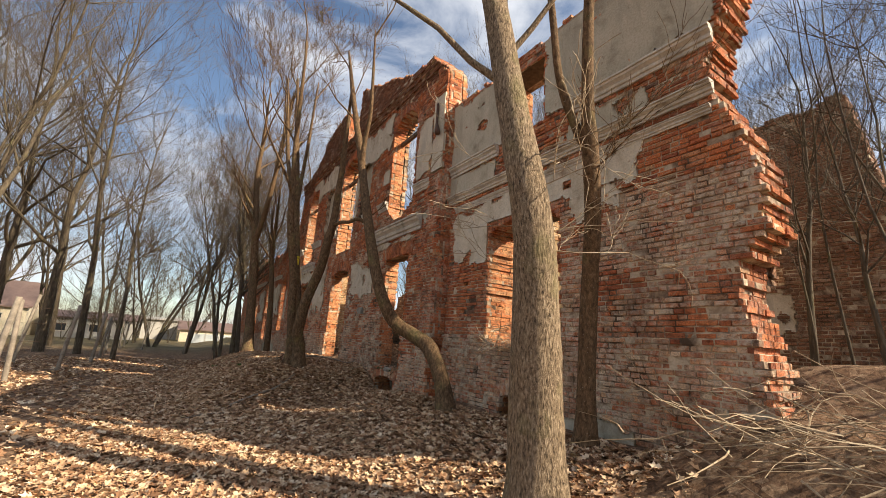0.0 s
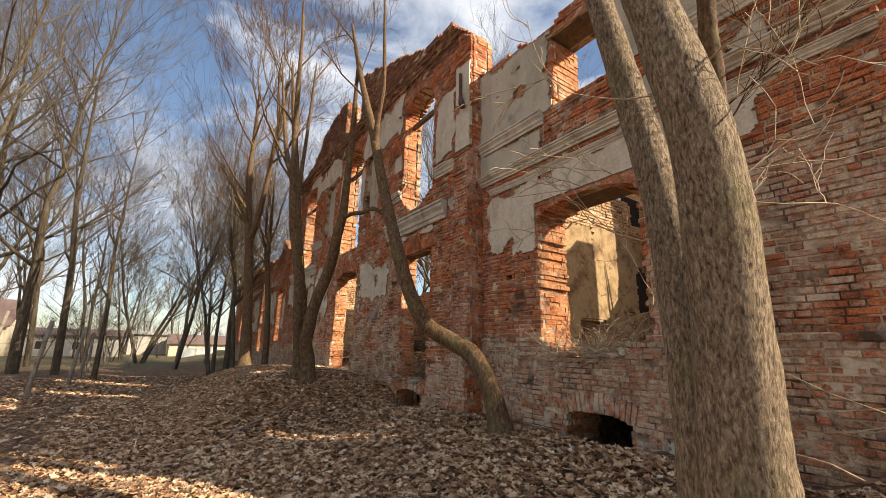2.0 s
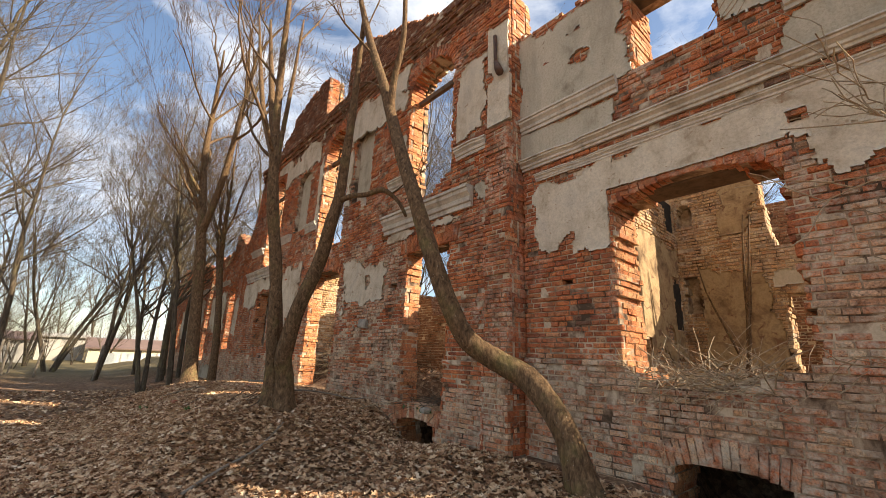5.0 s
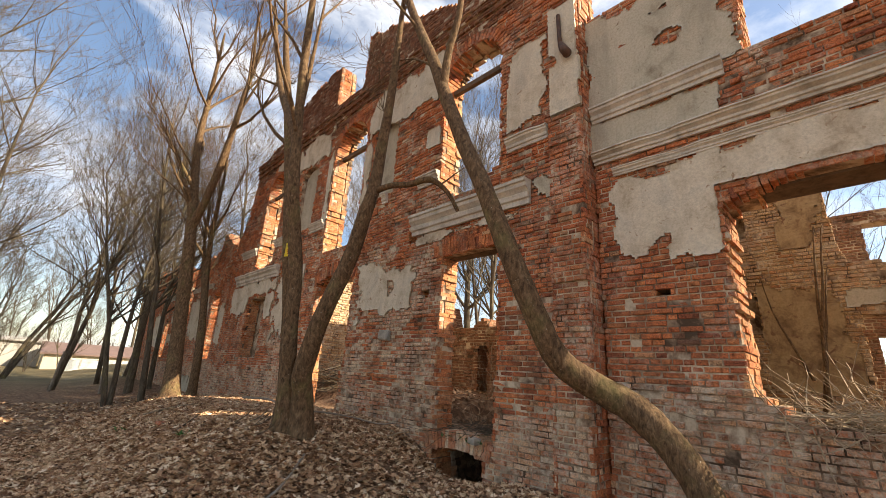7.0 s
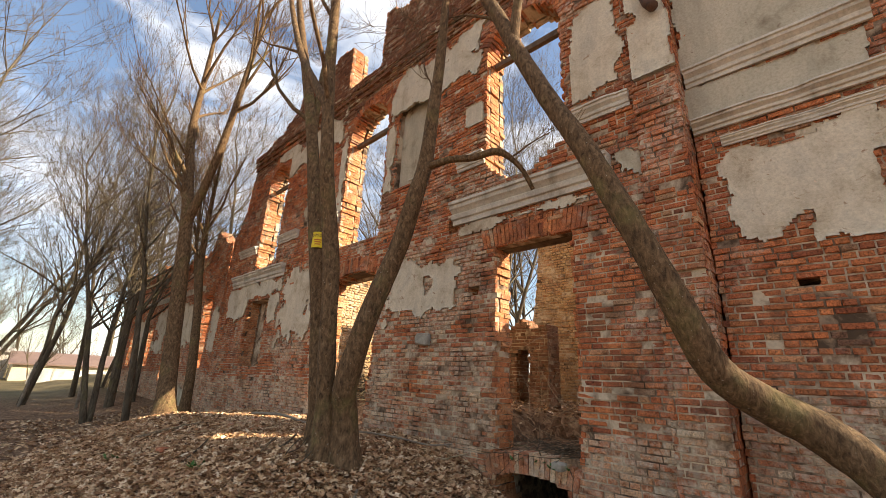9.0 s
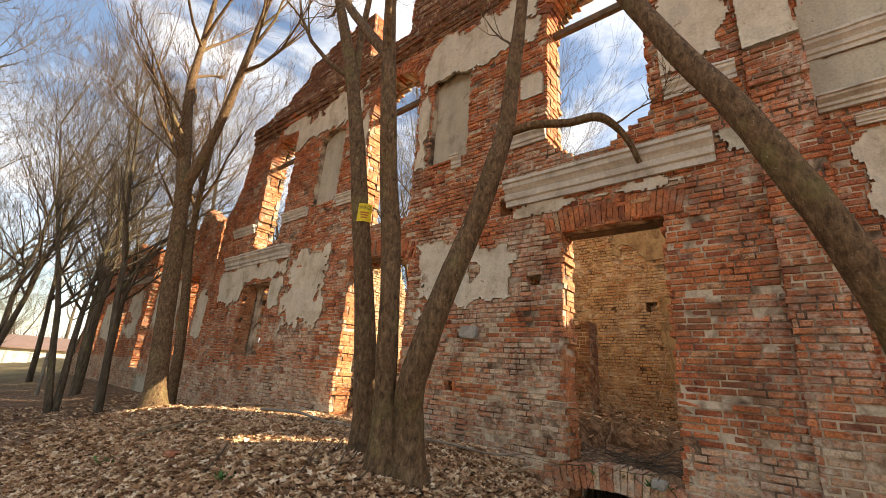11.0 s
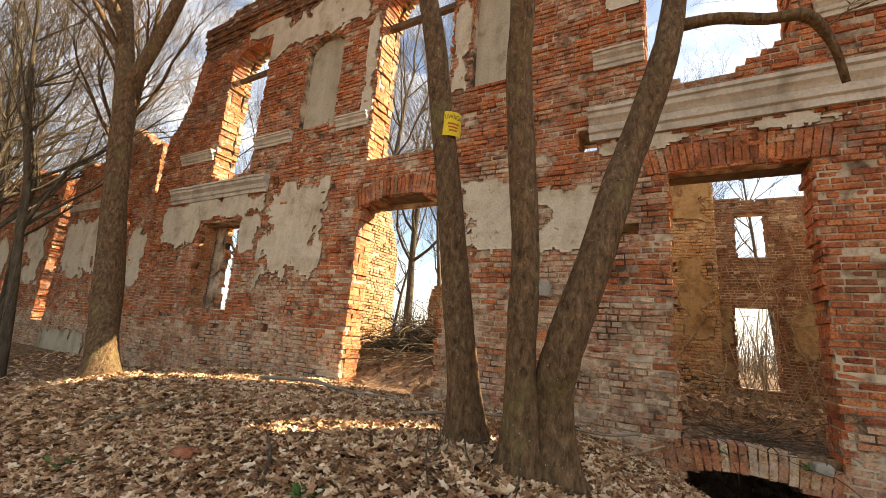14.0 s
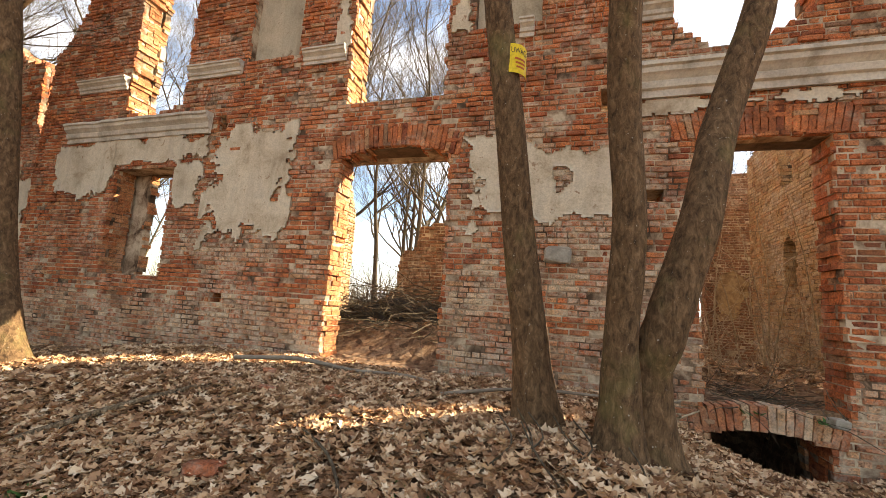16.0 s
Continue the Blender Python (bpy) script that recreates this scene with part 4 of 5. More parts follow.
# thick twin-stemmed tree with furrowed bark
grown_tree("maple_tree", "thick old tree with furrowed grey bark and two stems", (2.05, 1.85, gz(2.05, 1.85)),
    [([(2.03, 1.80, gz(2.05, 1.8)), (2.02, 1.80, 2.3), (2.0, 1.79, 2.8), (1.94, 1.74, 3.4), (1.87, 1.71, 4.0), (1.78, 1.71, 4.6), (1.72, 1.80, 5.2), (1.67, 1.92, 5.9), (1.6, 2.1, 7.0), (1.5, 2.5, 9.0), (1.4, 2.9, 12.0)], [0.25, 0.24, 0.225, 0.215, 0.205, 0.19, 0.175, 0.16, 0.14, 0.11, 0.05]),
     ([(2.12, 2.02, gz(2.1, 2.0)), (2.12, 2.05, 2.3), (2.12, 2.07, 2.8), (2.17, 2.10, 3.4), (2.22, 2.16, 4.0), (2.27, 2.26, 4.6), (2.28, 2.38, 5.2), (2.27, 2.5, 5.9), (2.25, 2.68, 7.0), (2.3, 2.9, 9.0), (2.4, 3.0, 12.0)], [0.2, 0.185, 0.165, 0.165, 0.16, 0.15, 0.14, 0.13, 0.12, 0.09, 0.04])],
    [(0, 0.7, (-0.4, 0.6, 0.6), 3.0, 0.05, 3), (0, 0.86, (0.3, -0.5, 0.7), 3.0, 0.05, 3), (1, 0.8, (0.5, -0.4, 0.7), 3.0, 0.05, 3), (0, 0.97, (0, 0.3, 1), 3.0, 0.05, 4), (1, 0.97, (0.2, -0.3, 1), 3.0, 0.04, 4)], M_BARK, 11)
random.seed(71)
old = bpy.data.objects["maple_tree"]
for z, way, ln in ((3.9, (0.5, -0.9, 0.05), 1.2), (4.2, (0.35, -0.9, 0.2), 1.5), (4.5, (0.2, 0.9, 0.0), 1.3), (4.7, (0.55, -0.7, -0.05), 1.1), (5.0, (-0.2, -0.9, 0.25), 1.3), (3.6, (0.3, 0.9, 0.1), 1.4), (5.2, (-0.4, 0.8, 0.1), 1.2), (4.0, (-0.3, 0.9, 0.15), 1.0)):
    s = Shape()
    crown(s, (1.86 + 0.3 * (way[1] > 0), 1.74 + 0.4 * (way[1] > 0), z), way, ln, 0.008, 2, 3, 0.35, 0.0, 1.0)
    part("twig", s, M_TWIG, old, "thin pale twig", smooth=True)
grown_tree("young_tree", "slender forked tree with smooth brown bark beside the wall", (3.78, 2.6, gz(3.78, 2.6)),
    [([(3.78, 2.65, gz(3.78, 2.65)), (3.78, 2.6, 3.0), (3.74, 2.5, 4.0), (3.52, 2.25, 5.0), (3.32, 2.12, 5.8), (3.2, 2.05, 6.3), (3.1, 1.95, 7.2), (3.0, 1.8, 8.6), (2.9, 1.7, 11.0)], [0.13, 0.12, 0.115, 0.11, 0.115, 0.085, 0.075, 0.065, 0.03]),
     ([(3.3, 2.12, 5.75), (3.15, 2.25, 6.2), (2.98, 2.35, 6.9), (2.9, 2.4, 8.0), (2.8, 2.6, 10.5)], [0.08, 0.062, 0.055, 0.05, 0.02])],
    [(0, 0.93, (0.2, -0.3, 0.8), 2.2, 0.03, 3), (1, 0.93, (-0.2, 0.4, 0.8), 2.2, 0.025, 3), (0, 0.5, (0.1, -0.9, 0.15), 1.3, 0.012, 2), (0, 0.45, (-0.3, -0.8, 0.1), 1.2, 0.012, 2), (0, 0.42, (-0.6, -0.6, 0.1), 1.0, 0.01, 2)], M_BARK_SMOOTH, 12)
# the tree that sweeps out of the wall's foot in an S
grown_tree("crooked_tree", "crooked tree bent in an S, smooth brown bark", (3.64, 5.7, gz(3.64, 5.7)),
    [([(3.64, 5.66, gz(3.64, 5.66)), (3.62, 5.85, 2.45), (3.6, 6.1, 2.82), (3.58, 6.4, 3.1), (3.4, 6.68, 3.28), (3.05, 6.95, 3.55), (2.8, 7.08, 4.0), (2.66, 7.28, 4.6), (2.6, 7.51, 5.2), (2.56, 7.75, 5.8), (2.55, 8.04, 6.4), (2.54, 8.3, 7.0), (2.53, 8.55, 7.6), (2.5, 8.77, 8.2), (2.46, 9.12, 9.0), (2.4, 9.6, 10.2), (2.3, 10.2, 12.0)], [0.16, 0.15, 0.155, 0.165, 0.15, 0.14, 0.13, 0.125, 0.12, 0.115, 0.11, 0.105, 0.10, 0.095, 0.085, 0.07, 0.03]),
     ([(2.53, 8.55, 7.55), (2.5, 8.45, 8.2), (2.5, 8.25, 8.9), (2.45, 8.2, 9.8), (2.4, 8.3, 11.5)], [0.075, 0.06, 0.05, 0.042, 0.02])],
    [(0, 0.97, (-0.1, 0.4, 0.9), 2.6, 0.03, 4), (1, 0.97, (0.2, -0.3, 0.9), 2.4, 0.025, 3), (0, 0.88, (-0.5, 0.3, 0.6), 2.4, 0.03, 3), (0, 0.8, (0.1, 0.8, 0.6), 2.2, 0.028, 3)], M_BARK_SMOOTH, 13)
# three stems from one root, one of them with the notice
grown_tree("three_stemmed_tree", "three-stemmed tree with smooth brown bark on the mound", (2.05, 11.2, gz(2.05, 11.2)),
    [([(2.3, 11.68, gz(2.3, 11.68)), (2.29, 11.73, 2.8), (2.25, 11.77, 3.2), (2.2, 11.88, 4.0), (2.1, 11.96, 4.8), (2.0, 12.06, 5.6), (1.9, 12.2, 6.6), (1.8, 12.6, 8.2), (1.7, 13.4, 10.5), (1.6, 14.2, 13.0)], [0.17, 0.155, 0.145, 0.135, 0.125, 0.12, 0.11, 0.10, 0.075, 0.03]),
     ([(2.0, 11.12, gz(2.0, 11.12)), (2.0, 11.1, 2.7), (1.95, 11.1, 3.2), (1.85, 11.06, 4.0), (1.8, 11.1, 4.8), (1.65, 11.11, 5.6), (1.5, 11.05, 6.2), (1.4, 11.15, 7.6), (1.3, 11.2, 9.5), (1.2, 11.2, 12.5)], [0.15, 0.135, 0.12, 0.115, 0.115, 0.11, 0.10, 0.085, 0.07, 0.03]),
     ([(2.2, 10.88, gz(2.2, 10.88)), (2.15, 10.9, 2.9), (2.05, 10.82, 3.2), (2.06, 10.7, 3.6), (2.08, 10.57, 4.0), (2.16, 10.47, 4.4), (2.26, 10.37, 4.8), (2.32, 10.24, 5.2), (2.34, 10.05, 5.8), (2.4, 9.95, 6.3), (2.4, 9.85, 7.2), (2.4, 9.75, 8.2), (2.35, 9.6, 10.5)], [0.17, 0.16, 0.155, 0.145, 0.14, 0.135, 0.13, 0.125, 0.12, 0.105, 0.09, 0.075, 0.03]),
     ([(2.4, 9.93, 6.2), (2.5, 9.6, 6.25), (2.6, 9.25, 6.2), (2.75, 8.95, 6.25), (2.95, 8.75, 6.05), (3.1, 8.65, 5.75)], [0.055, 0.048, 0.045, 0.05, 0.03, 0.015]),
     ([(1.42, 11.12, 7.2), (1.38, 11.7, 8.0), (1.35, 12.3, 8.9), (1.3, 13.0, 10.4), (1.2, 13.8, 12.6)], [0.075, 0.07, 0.06, 0.05, 0.02]),
     ([(1.86, 12.35, 7.2), (1.95, 12.6, 8.4), (2.0, 12.6, 9.8), (2.0, 12.4, 12.0)], [0.07, 0.06, 0.05, 0.02])],
    [(0, 0.97, (-0.1, 0.5, 0.8), 3.0, 0.04, 4), (1, 0.97, (0, -0.2, 1), 3.0, 0.035, 4), (2, 0.97, (0.2, -0.3, 0.9), 2.6, 0.02, 3), (0, 0.75, (-0.4, 0.8, 0.6), 3.2, 0.05, 3), (1, 0.75, (-0.5, -0.3, 0.8), 3.0, 0.045, 3), (3, 0.7, (0.2, -0.5, 0.4), 0.8, 0.016, 2), (4, 0.9, (-0.2, 0.4, 0.8), 2.6, 0.03, 4), (5, 0.9, (0.2, 0.2, 0.9), 2.6, 0.03, 4), (4, 0.5, (-0.3, 0.8, 0.5), 2.2, 0.03, 3), (1, 0.85, (-0.6, 0.4, 0.7), 2.8, 0.035, 4), (0, 0.85, (0.3, 0.8, 0.7), 2.8, 0.035, 4), (2, 0.85, (0.3, 0.4, 0.7), 1.8, 0.02, 3)], M_BARK_SMOOTH, 14)
grown_tree("forked_tree", "tall forked tree with smooth brown bark", (1.9, 17.6, gz(1.9, 17.6)),
    [([(1.9, 17.6, gz(1.9, 17.6)), (1.9, 17.75, 2.7), (1.9, 18.1, 3.6), (1.82, 18.35, 5.0), (1.7, 18.5, 6.5), (1.6, 18.6, 7.4), (1.5, 18.9, 8.6), (1.4, 19.6, 10.5), (1.4, 19.7, 12.5), (1.3, 19.4, 15.0)], [0.22, 0.2, 0.185, 0.175, 0.17, 0.15, 0.13, 0.11, 0.08, 0.03]),
     ([(1.62, 18.55, 7.2), (1.75, 18.1, 8.2), (1.85, 17.7, 9.6), (1.9, 17.2, 11.6), (2.0, 16.9, 14.0)], [0.13, 0.11, 0.095, 0.075, 0.03])],
    [(0, 0.95, (-0.2, 0.3, 0.9), 3.6, 0.05, 4), (1, 0.95, (0.3, -0.3, 0.9), 3.4, 0.05, 4), (0, 0.7, (-0.5, 0.4, 0.6), 3.4, 0.05, 3), (1, 0.6, (0.4, -0.6, 0.5), 3.0, 0.045, 3), (0, 0.8, (0.2, 0.7, 0.6), 3.4, 0.05, 4), (0, 0.86, (-0.6, -0.4, 0.7), 3.2, 0.045, 4), (1, 0.8, (-0.3, -0.7, 0.7), 3.2, 0.045, 4), (0, 0.6, (-0.6, 0.5, 0.6), 2.6, 0.035, 3)], M_BARK_SMOOTH, 15, bushy=7)
grown_tree("leaning_tree", "thin leaning tree beside the ruin", (3.2, 20.6, gz(3.2, 20.6)),
    [([(3.2, 20.6, gz(3.2, 20.6)), (3.2, 20.8, 3.5), (3.15, 21.3, 5.2), (3.05, 21.7, 6.8), (2.9, 21.5, 8.6), (2.8, 21.2, 11.0)], [0.15, 0.135, 0.125, 0.11, 0.08, 0.03]),
     ([(3.14, 21.35, 5.4), (3.1, 22.2, 6.6), (3.0, 22.8, 8.2), (2.9, 23.2, 10.5)], [0.08, 0.07, 0.06, 0.02])],
    [(0, 0.95, (0, -0.2, 1), 2.6, 0.04, 3), (1, 0.9, (-0.2, 0.4, 0.8), 2.6, 0.03, 3), (0, 0.7, (-0.3, -0.5, 0.6), 2.0, 0.03, 3)], M_BARK_SMOOTH, 16, bushy=6)


def wild_tree(name, label, height, girth, stems, seed, level=4, kids=4):
    """A free-grown bare park tree at the origin."""
    random.seed(seed)
    t = thing(name, label, "tree", "bare park trees")
    tr, br = Shape(), Shape()
    for k in range(stems):
        a = random.uniform(0, 6.28)
        lean = 0.05 if stems == 1 else 0.22
        d = Vector((math.cos(a) * lean, math.sin(a) * lean, 1)).normalized()
        o = Vector((math.cos(a) * girth * (stems > 1), math.sin(a) * girth * (stems > 1), -0.15))
        pts, rad = limb(tr, o, d, height * 0.72, girth * (1.0 if stems == 1 else 0.75), 9, 0.09, 0.06, 9)
        for i in range(3, len(pts)):
            for _ in range(2 if i < 6 else 3):
                aa = random.uniform(0, 6.28)
                w = Vector((math.cos(aa), math.sin(aa), random.uniform(0.5, 1.6)))
                crown(br, pts[i], w, height * random.uniform(0.18, 0.30), rad[i] * 0.55, level - 1, kids, 0.2, 0.12, 0.7, 0.006)
        crown(br, pts[-1], (0, 0, 1), height * 0.28, rad[-1] * 1.3, level - 1, kids, 0.2, 0.12, 0.7, 0.006)
    part("trunk", tr, M_BARK_FAR, t, smooth=True)
    part("crown", br, M_BARK_FAR, t, smooth=True)
    return t


protos = [wild_tree("bare_tree", "tall bare deciduous tree with a grey-brown trunk", 23, 0.27, 1, 21, 4, 4),
          wild_tree("bare_tree", "tall bare tree with several stems", 21, 0.22, 2, 22, 4, 4),
          wild_tree("bare_tree", "bare tree with a broad twiggy crown", 17, 0.2, 3, 23, 4, 4),
          wild_tree("bare_tree", "slim bare tree with upright twigs", 24, 0.19, 1, 24, 4, 4)]
spots = [(-6.6, 30.2, 0, 1.0), (-4.75, 28.5, 3, 0.95), (-2.9, 24.5, 3, 0.62), (-1.8, 43.0, 2, 0.95), (-5.2, 44.0, 1, 0.9), (-9.5, 33.0, 0, 1.05), (-12.0, 38.0, 2, 1.1), (-8.5, 21.0, 1, 1.0), (-14.0, 27.0, 1, 1.1), (-17.0, 45.0, 2, 1.1), (-3.6, 53.0, 2, 0.8), (-10.0, 50.0, 1, 0.9), (-7.5, 38.0, 3, 0.9), (-19.0, 36.0, 0, 1.1), (-13.5, 20.0, 3, 1.05),
         (3.4, 31.5, 1, 0.7), (2.7, 28.4, 0, 0.66), (3.5, 28.6, 3, 0.62), (2.4, 36.5, 3, 0.7), (4.2, 41.0, 1, 0.8), (1.9, 61.0, 2, 0.42), (7.0, 45.0, 2, 0.9), (9.0, 36.0, 0, 0.9), (12.5, 31.0, 1, 0.9), (14.0, 25.0, 3, 0.9), (12.0, 20.5, 0, 0.8), (16.0, 18.5, 1, 0.85), (13.0, 16.0, 3, 0.6), (24.0, 22.0, 2, 1.1), (30.0, 10.0, 0, 0.9), (22.0, 33.0, 1, 1.0), (34.0, -2.0, 1, 0.9), (38.0, -14.0, 2, 1.0), (28.0, -16.0, 3, 0.7), (33.0, 4.0, 3, 0.9), (30.0, 16.0, 1, 0.9), (40.0, 10.0, 2, 1.1), (7.4, 1.2, 3, 0.30), (8.4, -1.2, 3, 0.27), (6.9, -0.6, 1, 0.24), (6.2, 0.2, 3, 0.2),
         (-24.0, 52.0, 2, 1.1), (-30.0, 66.0, 0, 1.0), (-20.0, 78.0, 1, 0.9), (-8.0, 84.0, 2, 0.8), (2.0, 90.0, 1, 0.8), (10.0, 80.0, 0, 0.8), (20.0, 70.0, 2, 1.0), (30.0, 55.0, 1, 1.0), (-14.0, 96.0, 0, 0.9), (-3.0, 104.0, 1, 0.9), (8.0, 108.0, 2, 0.9), (-40.0, 84.0, 2, 1.1), (-36.0, 58.0, 1, 1.1),
         (-5.0, 56.0, 2, 0.28), (-2.6, 57.5, 2, 0.32), (-0.6, 57.0, 2, 0.26), (-7.4, 55.0, 2, 0.34), (-9.4, 54.0, 2, 0.30), (-3.9, 48.0, 2, 0.26), (23.0, 26.4, 0, 1.2), (19.0, 21.5, 3, 0.8), (26.0, 30.0, 1, 0.9), (1.6, 24.5, 1, 0.62), (2.3, 23.0, 3, 0.6), (0.2, 33.5, 1, 0.8)]
random.seed(5)
for i, (x, y, k, sc) in enumerate(spots):
    m = pose(x, y, ground_z(x, y), random.uniform(-3, 3), random.uniform(-3, 3), random.uniform(0, 360))
    c = copy_thing(protos[k], m @ Matrix.Scale(sc, 4))
    c.scale = (sc, sc, sc)
for p in protos:
    for o in list(p.children):
        bpy.data.objects.remove(o)
    bpy.data.objects.remove(p)


# ---- leaf litter ----
def scatter_leaves(count, box, size, seed):
    rng = np.random.default_rng(seed)
    s = Shape()
    x0, y0, x1, y1 = box
    for i in range(count):
        x, y = rng.uniform(x0, x1), rng.uniform(y0, y1)
        if 4.0 < x < 5.3 and 0.5 < y < 22.4:
            continue
        r = size * rng.uniform(0.55, 1.35)
        a = rng.uniform(0, 6.28)
        e = Vector((math.cos(a), math.sin(a), rng.normal(0, 0.35))).normalized()
        f = Vector((-math.sin(a), math.cos(a), rng.normal(0, 0.4))).normalized()
        up = e.cross(f).normalized()
        c = Vector((x, y, ground_z(x, y) + rng.uniform(0.004, 0.035)))
        curl = r * rng.uniform(0.05, 0.45)
        k = len(s.v)
        s.v.append(tuple(c))
        for q, (g, h, w) in enumerate(((-0.75, 0.0, 0.2), (-0.35, 0.45, 0.8), (-0.05, 0.26, 0.4), (0.25, 0.62, 1.0), (0.35, 0.24, 0.5), (0.85, 0.0, 0.8), (0.35, -0.24, 0.5), (0.25, -0.62, 1.0), (-0.05, -0.26, 0.4), (-0.35, -0.45, 0.8))):
            s.v.append(tuple(c + e * r * g + f * r * h + up * curl * w))
        s.f += [(k, k + 1 + q, k + 1 + (q + 1) % 10) for q in range(10)]
    return s


solid("leaf_litter", scatter_leaves(56000, (-2.2, 1.5, 4.2, 17.5), 0.062, 3), M_LEAF, "thick litter of curled brown maple leaves", "leaves", kind="stuff")
solid("leaf_litter", scatter_leaves(15000, (-0.4, 9.8, 4.1, 16.0), 0.06, 6), M_LEAF, "deep litter of curled leaves on the mound", "leaves", kind="stuff")
solid("leaf_litter", scatter_leaves(22000, (-6.0, 1.0, 9.4, 26.0), 0.075, 4), M_LEAF, "thinner litter of brown leaves", "leaves", kind="stuff")


# ---- twigs and brush ----
def brush(name, label, cx, cy, cz, rx, ry, rz, count, length, radius, seed, flat=0.4, mat=M_TWIG):
    random.seed(seed)
    s = Shape()
    for i in range(count):
        p = Vector((cx + random.gauss(0, rx), cy + random.gauss(0, ry), cz + abs(random.gauss(0, rz))))
        a = random.uniform(0, 6.28)
        limb(s, p, (math.cos(a), math.sin(a), random.gauss(0.0, flat)), length * random.uniform(0.4, 1.3), radius * random.uniform(0.5, 1.3), 3, 0.25, 0.0, 4)
    return solid(name, s, mat, label, "brush", kind="stuff")


brush("brushwood", "tangle of dry pale stems in a broken window", 4.6, 4.5, 3.05, 0.25, 0.45, 0.10, 340, 0.75, 0.008, 31, 0.5)
brush("brushwood", "tangle of dry brambles on a rubble bank", 4.4, 0.0, 2.3, 0.7, 0.75, 0.22, 420, 1.1, 0.008, 32, 0.3)
brush("brushwood", "dry twigs heaped in a doorway", 4.75, 9.3, 2.44, 0.35, 0.4, 0.05, 120, 0.8, 0.007, 33, 0.12, M_BARK_FAR)
s = Shape()
n = 26
for i in range(n + 1):
    for j in range(n + 1):
        u, v = i / n * 2 - 1, j / n * 2 - 1
        d = max(0.0, 1 - u * u) * max(0.0, 1 - v * v)
        x, y = 6.7 + u * 1.75, 14.6 + v * 2.2
        s.v.append((x, y, 2.0 + 1.42 * d ** 0.7 + 0.14 * noise.noise((x * 2, y * 2, 1)) + 0.06 * noise.noise((x * 6, y * 6, 3))))
s.f = [(i * (n + 1) + j, (i + 1) * (n + 1) + j, (i + 1) * (n + 1) + j + 1, i * (n + 1) + j + 1) for i in range(n) for j in range(n)]
solid("rubble_heap", s, M_DARK, "heap of dark earth and rubble inside a doorway", "heap", smooth=True)
brush("brushwood", "heap of cut twigs inside a doorway", 6.3, 14.4, 2.75, 0.5, 0.8, 0.35, 1500, 1.1, 0.011, 34, 0.14, M_BARK_FAR)
brush("brushwood", "dry stems behind a doorway", 6.4, 9.0, 2.5, 0.7, 0.7, 0.5, 160, 1.4, 0.006, 35, 1.2)
brush("brushwood", "fallen twigs strewn over the leaves", 1.2, 10.0, 1.75, 1.6, 4.5, 0.05, 10, 0.9, 0.008, 36, 0.05)

# a few pale fallen sticks and the curled white root by the mound
def stick(label, pts, r, mat=M_TWIG):
    s = Shape()
    p, rr = densify([(x, y, ground_z(x, y) + h) for x, y, h in pts], [r * (1 - 0.5 * i / len(pts)) for i in range(len(pts))])
    s.tube(p, rr, 7)
    return solid("fallen_branch", s, mat, label, "branch", smooth=True)


stick("pale curled root on the leaves", [(3.45, 10.75, 0.02), (3.55, 10.55, 0.03), (3.62, 10.42, 0.08), (3.6, 10.36, 0.15), (3.52, 10.4, 0.17)], 0.018, M_TWIG)
stick("long grey fallen branch by the wall foot", [(2.6, 12.6, 0.05), (3.0, 11.9, 0.09), (3.3, 11.2, 0.12), (3.5, 10.7, 0.16), (3.6, 10.35, 0.3)], 0.018, M_POST)
stick("grey fallen branch on the leaves", [(0.4, 9.2, 0.03), (0.9, 9.6, 0.05), (1.5, 9.9, 0.04), (2.0, 10.3, 0.05)], 0.025, M_POST)
stick("thin fallen branch on the leaves", [(-0.6, 8.0, 0.02), (-0.1, 8.4, 0.04), (0.6, 8.5, 0.03)], 0.015, M_POST)
stick("short broken branch on the leaves", [(0.9, 12.6, 0.03), (1.2, 12.9, 0.06), (1.5, 13.4, 0.04)], 0.012, M_BARK_FAR)
stick("mossy fallen branch on the leaves", [(0.9, 15.3, 0.03), (1.3, 14.9, 0.06), (1.75, 14.6, 0.05)], 0.03, M_BARK)
stick("bare root over the bank", [(2.9, 15.3, 0.1), (3.2, 14.6, 0.14), (3.3, 13.9, 0.05), (3.3, 13.2, 0.05), (3.0, 12.5, 0.0)], 0.028, M_POST)
random.seed(43)
for k in range(7):
    x, y = 2.0 + random.uniform(-0.5, 0.1), 11.35 + random.uniform(-0.45, 0.6)
    stick("dead stick against the foot of a tree", [(x - 0.3, y + random.uniform(-0.3, 0.3), 0.02), (x - 0.02, y, 0.06), (x + 0.2, y + 0.12, 0.16)], 0.008, M_BARK_FAR)
stick("pale dead stick lying across the doorway", [(3.6, 10.4, 0.1), (3.75, 10.15, 0.3)], 0.012, M_TWIG)


def stone(name, label, x, y, z, sx, sy, sz, mat, turn=0.0, category="stone"):
    s = Shape()
    bm = bmesh.new()
    bmesh.ops.create_icosphere(bm, subdivisions=3, radius=1.0)
    for v in bm.verts:
        p = v.co
        k = 1 + 0.18 * noise.noise(p * 1.7 + Vector((x * 9, y * 7, 0)))
        q = Vector([math.copysign(abs(c) ** 0.4, c) for c in p]) * k
        v.co = Vector((q.x * sx, q.y * sy, q.z * sz))
    m = bpy.data.meshes.new(name)
    bm.to_mesh(m)
    bm.free()
    m.materials.append(mat)
    o = tagged(new(name, m), label, category)
    o.location = (x, y, z)
    o.rotation_euler = (0.1, 0.05, turn)
    return o


